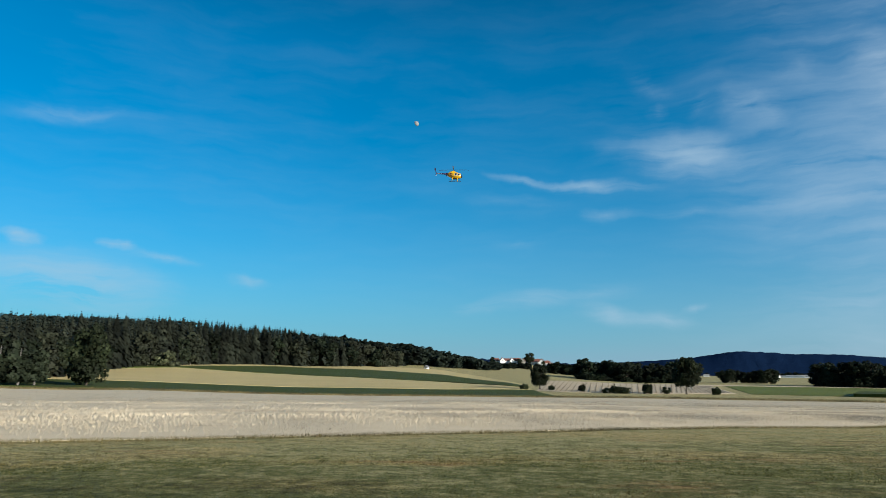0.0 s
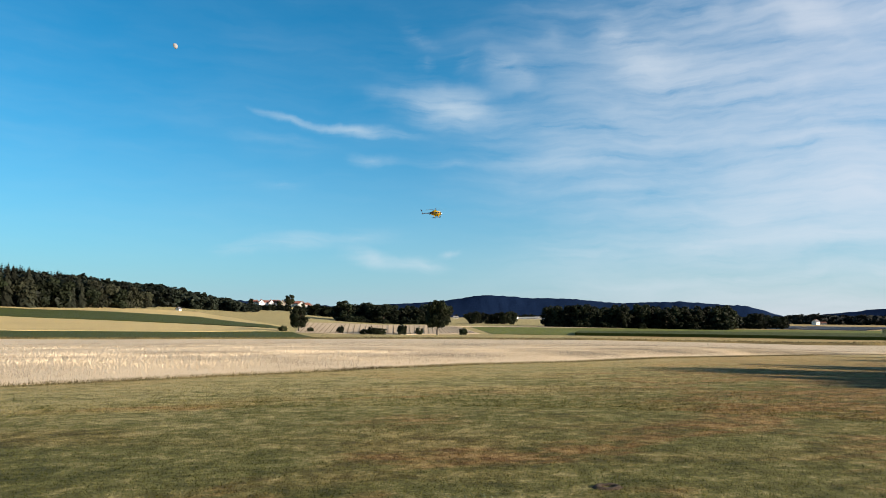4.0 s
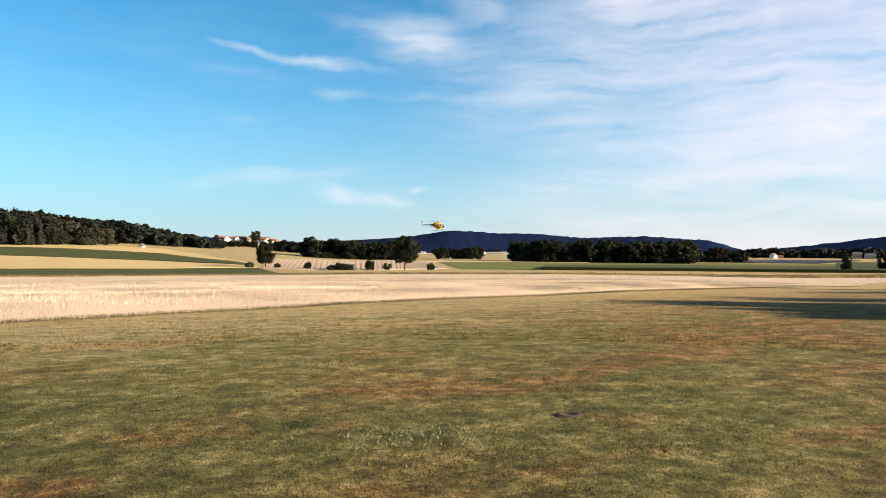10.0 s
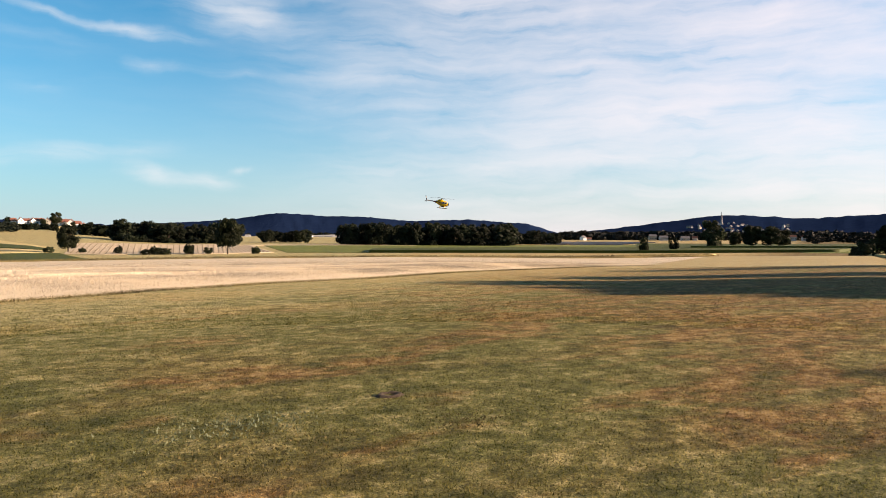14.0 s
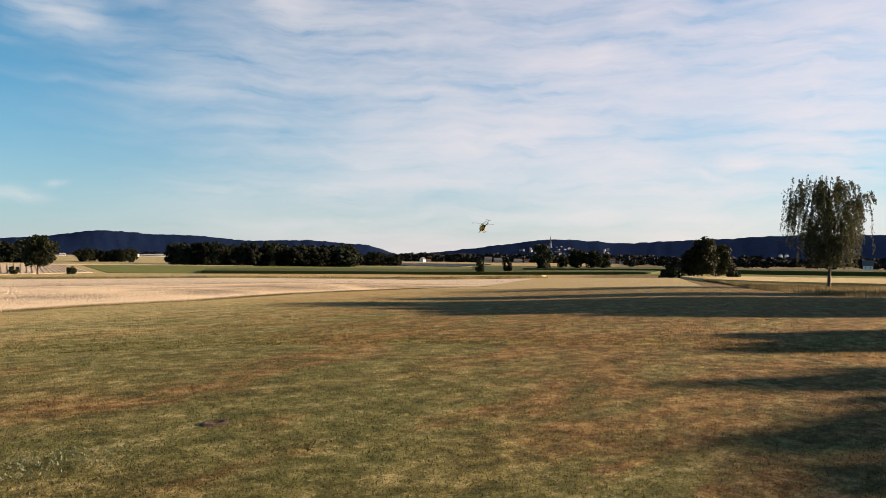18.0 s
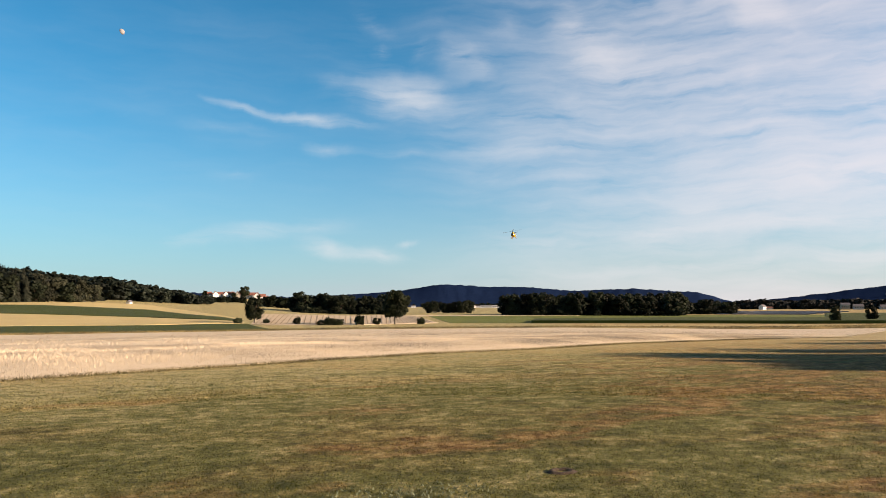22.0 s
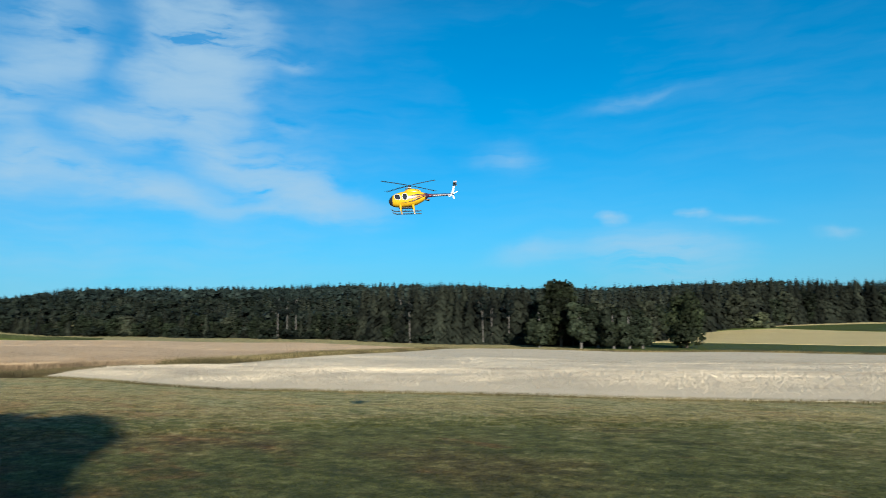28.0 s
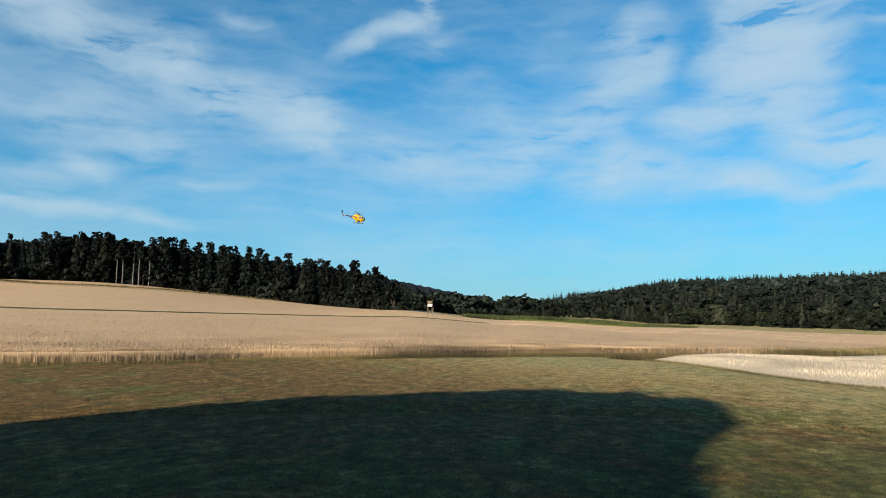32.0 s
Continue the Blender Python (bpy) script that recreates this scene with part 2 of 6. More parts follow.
    L.new(warm.outputs[2], haze.inputs[7])
    mix = N.new("ShaderNodeMix")
    mix.data_type = "RGBA"
    L.new(cover, mix.inputs[0])
    L.new(haze.outputs[2], mix.inputs[6])
    glow = N.new("ShaderNodeMix")
    glow.data_type = "RGBA"
    L.new(lit.outputs[0], glow.inputs[0])
    glow.inputs[6].default_value, glow.inputs[7].default_value = (*CLOUD, 1), (*CLOUD_SUN, 1)
    L.new(glow.outputs[2], mix.inputs[7])
    L.new(mix.outputs[2], N["Background"].inputs[0])
    N["Background"].inputs[1].default_value = 0.05


VEIL, CLOUD_MOST = (0.04, 1.22, 0.3), 0.92
SKY_TINT, ZENITH_DIM, HAZE, HAZE_SUN = (0.05, 1.23, 1.48), (0.22, 0.15, 0.16), (3.95, 5.0, 6.25), (5.3, 5.45, 6.15)
CLOUD, CLOUD_SUN = (5.2, 6.9, 7.7), (6.85, 7.5, 8.25)
build_sky()


# ---- terrain ----
T_AZ = [-128, -100, -70, -45, -15, -4, 10, 28, 45, 60, 75, 86, 95, 120, 150]
T_R = [30, 60, 120, 200, 300, 450, 900]
T_EL = {  # slope of the line of sight to the ground, in degrees, at those distances
    -100: (-3.3, -1.9, -1.2, -0.9, -0.7, -0.5, -0.2), -70: (-3.4, -2.1, -1.45, -1.2, -0.85, -0.6, -0.25),
    -45: (-3.9, -2.75, -2.2, -1.45, -1.0, -0.7, -0.3), -15: (-4.2, -2.95, -2.3, -1.55, -1.0, -0.6, -0.2),
    -4: (-4.25, -2.97, -2.35, -1.58, -0.75, -0.15, 0.75),
    10: (-4.3, -3.0, -2.4, -1.6, -0.5, 0.4, 1.95), 28: (-4.3, -3.0, -2.3, -1.25, -0.2, 1.5, 3.1),
    45: (-4.1, -2.6, -1.5, -0.95, 0.2, 1.9, 3.35), 60: (-3.9, -2.3, -1.0, -0.35, 0.4, 1.9, 3.25),
    75: (-3.3, -1.7, -0.35, 0.1, 0.5, 1.7, 3.05), 86: (-3.2, -1.3, 0.2, 0.65, 0.85, 1.0, 1.0),
    95: (-3.15, -0.9, 0.75, 1.25, 1.7, 1.6, 1.2), 120: (-3.15, -0.6, 1.05, 2.35, 3.4, 4.3, 4.0),
    150: (-3.15, -0.9, 0.7, 1.9, 3.0, 3.9, 3.6)}
FINE_R = np.concatenate([np.linspace(0, 30, 31), 30 * np.exp(np.linspace(0.01, math.log(5000 / 30), 400))])


def column(az):
    if az not in T_EL:
        return np.zeros_like(FINE_R)
    zs = [EYE + r * math.tan(math.radians(e)) for r, e in zip(T_R, T_EL[az])]
    z = np.interp(FINE_R, [0, 8] + T_R + [5000], [0, 0] + zs + [zs[-1]])
    for _ in range(3):
        z = np.convolve(np.pad(z, 5, mode="edge"), np.ones(11) / 11, "valid")
    return z


COLS = np.array([column(a) for a in T_AZ])


def gz(x, y):
    """The ground's height at x, y (numbers or arrays)."""
    x, y = np.asarray(x, float), np.asarray(y, float)
    r, az = np.hypot(x, y), np.degrees(np.arctan2(-x, y))
    az = np.where(az < T_AZ[0], az + 360, az)
    ks = np.array(T_AZ + [T_AZ[0] + 360], float)
    i = np.clip(np.searchsorted(ks, az, side="right") - 1, 0, len(T_AZ) - 1)
    f = (az - ks[i]) / (ks[i + 1] - ks[i])
    f = f * f * (3 - 2 * f)
    j = np.clip(np.searchsorted(FINE_R, r, side="right") - 1, 0, len(FINE_R) - 2)
    g = np.clip((r - FINE_R[j]) / (FINE_R[j + 1] - FINE_R[j]), 0, 1)
    i2 = (i + 1) % len(T_AZ)
    za = COLS[i, j] * (1 - g) + COLS[i, j + 1] * g
    zb = COLS[i2, j] * (1 - g) + COLS[i2, j + 1] * g
    return za * (1 - f) + zb * f


def at(az, r, up=0.0):
    """The place at a bearing and a distance, on the ground."""
    x, y = -r * math.sin(math.radians(az)), r * math.cos(math.radians(az))
    return Vector((x, y, float(gz(x, y)) + up))

# ---- materials ----
def nodes_of(name):
    m = bpy.data.materials.new(name)
    m.use_nodes = True
    return m, m.node_tree.nodes, m.node_tree.links, m.node_tree.nodes["Principled BSDF"]


def ramp(N, L, src, stops):
    r = N.new("ShaderNodeValToRGB")
    e = r.color_ramp.elements
    while len(e) < len(stops):
        e.new(0.5)
    for el, (p, c) in zip(e, stops):
        el.position, el.color = p, (*c, 1)
    L.new(src, r.inputs[0])
    return r.outputs[0]


def noise_node(N, L, vec, scale, detail=4.0, rough=0.55, dist=0.0):
    n = N.new("ShaderNodeTexNoise")
    n.inputs["Scale"].default_value, n.inputs["Detail"].default_value = scale, detail
    n.inputs["Roughness"].default_value, n.inputs["Distortion"].default_value = rough, dist
    if vec is not None:
        L.new(vec, n.inputs["Vector"])
    return n.outputs["Fac"]


def mixed(N, L, fac, a, b, mode="MIX"):
    m = N.new("ShaderNodeMix")
    m.data_type, m.blend_type = "RGBA", mode
    for sock, v in ((m.inputs[0], fac), (m.inputs[6], a), (m.inputs[7], b)):
        if isinstance(v, (int, float)):
            sock.default_value = v
        elif isinstance(v, tuple):
            sock.default_value = (*v, 1)
        else:
            L.new(v, sock)
    return m.outputs[2]


def coords(N, L, stretch=(1, 1, 1), turn=0.0):
    g = N.new("ShaderNodeNewGeometry")
    mp = N.new("ShaderNodeMapping")
    mp.inputs["Scale"].default_value = stretch
    mp.inputs["Rotation"].default_value = (0, 0, radians(turn))
    L.new(g.outputs["Position"], mp.inputs["Vector"])
    return mp.outputs["Vector"]


def bumped(N, L, b, height, strength, distance):
    bp = N.new("ShaderNodeBump")
    bp.inputs["Strength"].default_value, bp.inputs["Distance"].default_value = strength, distance
    L.new(height, bp.inputs["Height"])
    L.new(bp.outputs[0], b.inputs["Normal"])


def plain(name, col, rough=0.6, metal=0.0, vary=0.15, scale=6.0, bump=0.1):
    """A painted or natural surface with fine unevenness."""
    m, N, L, b = nodes_of(name)
    v = coords(N, L)
    n = noise_node(N, L, v, scale)
    lo, hi = tuple(c * (1 - vary) for c in col), tuple(min(1, c * (1 + vary)) for c in col)
    L.new(ramp(N, L, n, [(0.3, lo), (0.7, hi)]), b.inputs["Base Color"])
    b.inputs["Roughness"].default_value, b.inputs["Metallic"].default_value = rough, metal
    if bump:
        bumped(N, L, b, noise_node(N, L, v, scale * 8), bump, 0.02)
    return m


def foliage(name, dark, light, island=True, trans=0.25):
    """Leaves: each clump its own shade, some light shining through."""
    m, N, L, b = nodes_of(name)
    g = N.new("ShaderNodeNewGeometry")
    oi = N.new("ShaderNodeObjectInfo")
    c = ramp(N, L, g.outputs["Random Per Island"], [(0.0, dark), (1.0, light)])
    n = noise_node(N, L, coords(N, L), 0.35, 3)
    c = mixed(N, L, n, c, tuple(0.55 * d + 0.3 * l for d, l in zip(dark, light)))
    c = mixed(N, L, 1.0, c, ramp(N, L, noise_node(N, L, coords(N, L), 0.13, 2), [(0.36, (0.55, 0.56, 0.58)), (0.64, (1.5, 1.48, 1.4))]), "MULTIPLY")
    hs = N.new("ShaderNodeHueSaturation")
    mr = N.new("ShaderNodeMapRange")
    mr.inputs["To Min"].default_value, mr.inputs["To Max"].default_value = 0.6, 1.35
    L.new(oi.outputs["Random"], mr.inputs["Value"])
    L.new(mr.outputs[0], hs.inputs["Value"])
    L.new(c, hs.inputs["Color"])
    L.new(hs.outputs[0], b.inputs["Base Color"])
    b.inputs["Roughness"].default_value = 0.65
    b.inputs["Specular IOR Level"].default_value = 0.1
    if trans:
        t = N.new("ShaderNodeBsdfTranslucent")
        L.new(hs.outputs[0], t.inputs["Color"])
        mx = N.new("ShaderNodeMixShader")
        mx.inputs[0].default_value = trans
        L.new(b.outputs[0], mx.inputs[1])
        L.new(t.outputs[0], mx.inputs[2])
        L.new(mx.outputs[0], N["Material Output"].inputs["Surface"])
    return m


def value_map(N, L, src, lo, hi, a, b):
    m = N.new("ShaderNodeMapRange")
    m.interpolation_type = "SMOOTHSTEP"
    for k, v in zip(("From Min", "From Max", "To Min", "To Max"), (lo, hi, a, b)):
        m.inputs[k].default_value = v
    L.new(src, m.inputs["Value"])
    return m.outputs[0]


def summed(N, L, a, b, op="ADD"):
    m = N.new("ShaderNodeMath")
    m.operation = op
    for sock, v in zip(m.inputs, (a, b)):
        if isinstance(v, (int, float)):
            sock.default_value = v
        else:
            L.new(v, sock)
    return m.outputs[0]


def across(N, L, v, way):
    d = N.new("ShaderNodeVectorMath")
    d.operation = "DOT_PRODUCT"
    L.new(v, d.inputs[0])
    d.inputs[1].default_value = way
    return d.outputs["Value"]


def grass_material(name, blades=False):
    """Dry short turf: green, straw and rust patches at several scales, mown in streaks."""
    m, N, L, b = nodes_of(name)
    v = coords(N, L)
    vs = coords(N, L, (0.55, 1.25, 1), 62)
    zone = noise_node(N, L, vs, 0.24, 4, 0.55, 0.4)
    band = noise_node(N, L, vs, 0.5, 5, 0.6, 0.5)
    patch_ = noise_node(N, L, coords(N, L, (0.75, 1.2, 1), 40), 1.7, 5, 0.6, 0.3)
    clump = noise_node(N, L, v, 4.5, 9, 0.8)
    fine = noise_node(N, L, v, 24.0, 4, 0.7)
    # straw-coloured towards the wheat and the valley; the paling also stands for sunlit tips
    straw_sunlit = value_map(N, L, across(N, L, v, (-0.46, 0.886, 0.0)), 4.0, 23.0, 0.0, 0.3)
    dry_side = value_map(N, L, across(N, L, v, (0.85, -0.52, 0.0)), -7.0, 9.0, -0.09, 0.11)
    away = N.new("ShaderNodeVectorMath")
    away.operation = "DISTANCE"
    L.new(v, away.inputs[0])
    away.inputs[1].default_value = (-22.0, -8.0, 0.0)
    parched = value_map(N, L, away.outputs["Value"], 8.0, 24.0, 0.22, 0.0)
    arid = summed(N, L, dry_side, parched)
    # tone lower round one spot of the field, and towards -x
    lap = N.new("ShaderNodeVectorMath")
    lap.operation = "DISTANCE"
    L.new(v, lap.inputs[0])
    lap.inputs[1].default_value = (-7.0, 8.0, 0.0)
    low_tone = value_map(N, L, lap.outputs["Value"], 3.0, 9.0, -0.055, 0.0)
    low_tone = summed(N, L, low_tone, value_map(N, L, across(N, L, v, (-1.0, 0.0, 0.0)), 1.0, 10.0, 0.0, -0.022))
    tone = summed(N, L, summed(N, L, summed(N, L, clump, 0.66, "MULTIPLY"), summed(N, L, patch_, 0.34, "MULTIPLY")), summed(N, L, summed(N, L, straw_sunlit, 0.4, "MULTIPLY"), low_tone))
    green = ramp(N, L, tone, [(0.39, (0.046, 0.056, 0.016)), (0.48, (0.103, 0.113, 0.034)), (0.54, (0.165, 0.167, 0.062)), (0.63, (0.36, 0.33, 0.165))])
    olive = ramp(N, L, tone, [(0.39, (0.05, 0.043, 0.014)), (0.48, (0.122, 0.108, 0.038)), (0.54, (0.215, 0.188, 0.07)), (0.63, (0.41, 0.347, 0.168))])
    c = mixed(N, L, value_map(N, L, summed(N, L, summed(N, L, zone, arid), summed(N, L, straw_sunlit, 0.35, "MULTIPLY")), 0.46, 0.62, 0.0, 1.0), green, olive)
    # a parched strip runs along the mowing
    mown = summed(N, L, summed(N, L, across(N, L, v, (-0.42, 0.91, 0.0)), summed(N, L, band, 3.0, "MULTIPLY")), -7.6)
    strip = value_map(N, L, summed(N, L, mown, mown, "MULTIPLY"), 0.0, 0.55, 0.11, 0.0)
    rust = summed(N, L, value_map(N, L, summed(N, L, summed(N, L, band, arid), strip), 0.49, 0.62, 0.0, 0.85), value_map(N, L, patch_, 0.36, 0.58, 0.15, 1.0), "MULTIPLY")
    c = mixed(N, L, rust, c, ramp(N, L, tone, [(0.4, (0.058, 0.027, 0.01)), (0.5, (0.165, 0.092, 0.034)), (0.6, (0.34, 0.24, 0.105))]))
    if blades:
        g = N.new("ShaderNodeNewGeometry")
        tint = ramp(N, L, g.outputs["Random Per Island"], [(0.0, (0.3, 0.36, 0.3)), (0.55, (0.8, 0.8, 0.76)), (1.0, (1.75, 1.6, 1.36))])
        c = mixed(N, L, 1.0, c, tint, "MULTIPLY")
        t = N.new("ShaderNodeBsdfTranslucent")
        L.new(c, t.inputs["Color"])
        mx = N.new("ShaderNodeMixShader")
        mx.inputs[0].default_value = 0.58
        L.new(b.outputs[0], mx.inputs[1])
        L.new(t.outputs[0], mx.inputs[2])
        L.new(mx.outputs[0], N["Material Output"].inputs["Surface"])
    else:
        tiny = noise_node(N, L, v, 70.0, 3, 0.7)
        tint = mixed(N, L, 0.5, ramp(N, L, fine, [(0.36, (0.3, 0.3, 0.3)), (0.62, (1.4, 1.36, 1.28))]), ramp(N, L, tiny, [(0.36, (0.35, 0.35, 0.35)), (0.62, (1.6, 1.6, 1.6))]))
        c = mixed(N, L, 1.0, c, tint, "MULTIPLY")
        bumped(N, L, b, summed(N, L, fine, clump), 0.9, 0.05)
    L.new(c, b.inputs["Base Color"])
    b.inputs["Roughness"].default_value = 0.85
    b.inputs["Specular IOR Level"].default_value = 0.15
    return m


def crop_material(name, cols, scale=2.0, rows=0.0, turn=0.0, bump=1.0, depth=0.25):
    """A field crop seen from the side: mottled heads, with seed rows where asked."""
    m, N, L, b = nodes_of(name)
    v = coords(N, L)
    fine = noise_node(N, L, v, scale * 3, 4, 0.7)
    big = noise_node(N, L, v, 0.045, 4, 0.6)
    streak = noise_node(N, L, coords(N, L, (0.06, 1, 1), turn), 0.5, 4, 0.6)
    gap = noise_node(N, L, coords(N, L, (0.12, 1, 1), turn + 6), 1.1, 5, 0.65)
    c = ramp(N, L, fine, [(0.25, cols[0]), (0.5, cols[1]), (0.75, cols[2])])
    c = mixed(N, L, ramp(N, L, big, [(0.35, (0, 0, 0)), (0.65, (0.35, 0.35, 0.35))]), c, cols[0])
    c = mixed(N, L, ramp(N, L, streak, [(0.5, (0, 0, 0)), (0.75, (0.4, 0.4, 0.4))]), c, cols[2])
    c = mixed(N, L, ramp(N, L, gap, [(0.6, (0, 0, 0)), (0.72, (0.5, 0.5, 0.5))]), c, tuple(0.6 * x for x in cols[0]))
    if rows:
        w = N.new("ShaderNodeTexWave")
        w.inputs["Scale"].default_value, w.inputs["Distortion"].default_value, w.inputs["Detail"].default_value = rows, 1.2, 3
        L.new(coords(N, L, (1, 1, 1), turn), w.inputs["Vector"])
        c = mixed(N, L, ramp(N, L, w.outputs["Fac"], [(0.0, (0.75, 0.75, 0.75)), (0.22, (0, 0, 0))]), c, tuple(0.45 * x for x in cols[0]))
    L.new(c, b.inputs["Base Color"])
    b.inputs["Roughness"].default_value = 0.8
    b.inputs["Specular IOR Level"].default_value = 0.2
    bumped(N, L, b, fine, bump, depth)
    return m


M_TURF = grass_material("turf")
M_BLADE = grass_material("grass_blades", True)
M_WHEAT = crop_material("ripe_wheat", [(0.46, 0.395, 0.275), (0.58, 0.502, 0.36), (0.63, 0.55, 0.41)], 5.0, turn=-62, bump=0.4, depth=0.03)
M_BARLEY = crop_material("ripe_barley", [(0.42, 0.3, 0.175), (0.51, 0.37, 0.222), (0.6, 0.44, 0.27)], 5.0, turn=30, bump=0.45, depth=0.03)
M_STALK_A = foliage("wheat_stalks", (0.28, 0.24, 0.18), (0.54, 0.48, 0.38), trans=0.12)
M_STALK_EDGE = foliage("wheat_edge_stalks", (0.27, 0.231, 0.172), (0.53, 0.468, 0.368), trans=0.15)
M_STALK_B = foliage("barley_stalks", (0.29, 0.21, 0.125), (0.6, 0.455, 0.3), trans=0.12)
M_DRYGRASS = foliage("dry_tall_grass", (0.12, 0.1, 0.045), (0.36, 0.29, 0.15), trans=0.35)
M_BEET = crop_material("green_crop", [(0.032, 0.046, 0.008), (0.05, 0.069, 0.012), (0.078, 0.1, 0.02)], 1.2, turn=-62)
M_STRAW = crop_material("golden_crop", [(0.39, 0.32, 0.15), (0.49, 0.405, 0.19), (0.57, 0.475, 0.24)], 0.8, turn=-62)
M_STUBBLE = crop_material("stubble", [(0.4, 0.33, 0.22), (0.52, 0.43, 0.3), (0.62, 0.52, 0.38)], 0.8, turn=-17)
M_MEADOW = crop_material("meadow", [(0.075, 0.1, 0.018), (0.12, 0.15, 0.028), (0.175, 0.19, 0.046)], 0.8, turn=20)
M_FRINGE = foliage("verge_grass", (0.03, 0.032, 0.012), (0.2, 0.16, 0.075), trans=0.2)
M_CORN = foliage("maize_leaves", (0.035, 0.05, 0.018), (0.12, 0.14, 0.055))
M_SPRUCE = foliage("spruce_needles", (0.009, 0.012, 0.009), (0.03, 0.034, 0.024), trans=0.06)
# bluer needles for the ridge, air haze mixed into the colour
M_SPRUCE_HAZED = foliage("haze_tinted_needles", (0.008, 0.014, 0.013), (0.025, 0.036, 0.031), trans=0.06)
M_MIXED = foliage("mixed_wood_leaves", (0.007, 0.012, 0.009), (0.024, 0.032, 0.023), trans=0.1)
M_GREYLEAF = foliage("grey_green_leaves", (0.016, 0.021, 0.013), (0.05, 0.055, 0.036), trans=0.2)
M_PINE = foliage("pine_needles", (0.003, 0.006, 0.006), (0.009, 0.0135, 0.011), trans=0.06)
# leaf colour darkened, with the deep shade under the trees put into it
M_UNDER = foliage("shade_dark_undergrowth", (0.004, 0.007, 0.005), (0.011, 0.015, 0.01), trans=0.1)
M_LEAF = foliage("broad_leaves", (0.009, 0.0135, 0.008), (0.021, 0.029, 0.016))
M_LEAF_NEAR = foliage("near_broad_leaves", (0.013, 0.019, 0.009), (0.038, 0.048, 0.023))
M_LEAF_PALE = foliage("pale_leaves", (0.013, 0.019, 0.011), (0.04, 0.05, 0.03))
M_BIRCHLEAF = foliage("birch_leaves", (0.03, 0.037, 0.02), (0.1, 0.11, 0.062))
M_BARK = plain("bark", (0.06, 0.045, 0.032), 0.9, vary=0.4, scale=3, bump=0.6)
M_DARKBARK = plain("dark_bark", (0.025, 0.021, 0.018), 0.9, vary=0.4, scale=3, bump=0.6)
M_PALEBARK = plain("pale_bark", (0.1, 0.094, 0.084), 0.8, vary=0.35, scale=2, bump=0.4)
# blue of the distance haze is put into the hills' base colour
M_HAZE_HILL = crop_material("haze_blue_hill", [(0.006, 0.016, 0.046), (0.008, 0.02, 0.054), (0.011, 0.026, 0.064)], 0.02, bump=0.5, depth=5)
M_HAZE_HILL.node_tree.nodes["Principled BSDF"].inputs["Specular IOR Level"].default_value = 0.0
# dim bluish tone that stands in for haze on the valley's far trees
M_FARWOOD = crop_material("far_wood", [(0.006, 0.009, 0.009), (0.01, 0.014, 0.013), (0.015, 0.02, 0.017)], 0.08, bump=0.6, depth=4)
M_CLOVER = foliage("clover_leaves", (0.06, 0.08, 0.045), (0.19, 0.22, 0.15))
M_SOIL = plain("loose_soil", (0.05, 0.035, 0.022), 0.95, vary=0.4, scale=30, bump=0.6)
M_TRACK = crop_material("weeds_and_gap_shade", [(0.035, 0.032, 0.012), (0.06, 0.052, 0.02), (0.1, 0.085, 0.035)], 2.0)
M_HAY = crop_material("hay", [(0.29, 0.235, 0.11), (0.39, 0.32, 0.155), (0.47, 0.39, 0.2)], 0.8, turn=-40)


# ---- mesh helpers ----
def tri_mesh(name, V, F, mat, smooth=False):
    """A mesh from arrays of corners and of triangles or quads."""
    V, F = np.asarray(V, np.float32), np.asarray(F, np.int32)
    me = bpy.data.meshes.new(name)
    k = F.shape[1]
    me.vertices.add(len(V))
    me.vertices.foreach_set("co", V.ravel())
    me.loops.add(F.size)
    me.loops.foreach_set("vertex_index", F.ravel())
    me.polygons.add(len(F))
    me.polygons.foreach_set("loop_start", np.arange(len(F), dtype=np.int32) * k)
    me.polygons.foreach_set("loop_total", np.full(len(F), k, np.int32))
    me.materials.append(mat)
    me.update(calc_edges=True)
    if smooth:
        me.polygons.foreach_set("use_smooth", np.ones(len(F), bool))
    return me


def mesh_of(name, bm, mat, smooth=False):
    me = bpy.data.meshes.new(name)
    bm.to_mesh(me)
    bm.free()
    me.materials.append(mat)
    if smooth:
        for p in me.polygons:
            p.use_smooth = True
    return me


def child(name, me, parent, label="", m=None):
    ob = new(name, me)
    ob.parent = parent
    if m is not None:
        ob.matrix_basis = m
    return tagged(ob, label=label)


def part(name, bm, mat, parent, label="", m=None, smooth=False):
    return child(name, mesh_of(name, bm, mat, smooth), parent, label, m)


def box(bm, size, at_=(0, 0, 0), m=None, bevel=0.0):
    r = bmesh.ops.create_cube(bm, size=1.0, matrix=Matrix.Translation(at_) @ (m or Matrix()) @ Matrix.Diagonal((*size, 1)))
    if bevel:
        es = {e for v in r["verts"] for e in v.link_edges}
        bmesh.ops.bevel(bm, geom=list(es), offset=bevel, segments=2, affect="EDGES", profile=0.5)
    return bm


def tube(points, radii, n=8):
    """Corners and quads of a round bar along points; ends closed by a small radius."""
    V, F = [], []
    P = [Vector(p) for p in points]
    for i, p in enumerate(P):
        d = (P[min(i + 1, len(P) - 1)] - P[max(i - 1, 0)]).normalized()
        a = d.orthogonal().normalized()
        b = d.cross(a)
        for k in range(n):
            w = 2 * math.pi * k / n
            V.append(p + (a * math.cos(w) + b * math.sin(w)) * radii[i])
    for i in range(len(P) - 1):
        for k in range(n):
            F.append((i * n + k, i * n + (k + 1) % n, (i + 1) * n + (k + 1) % n, (i + 1) * n + k))
    return V, F


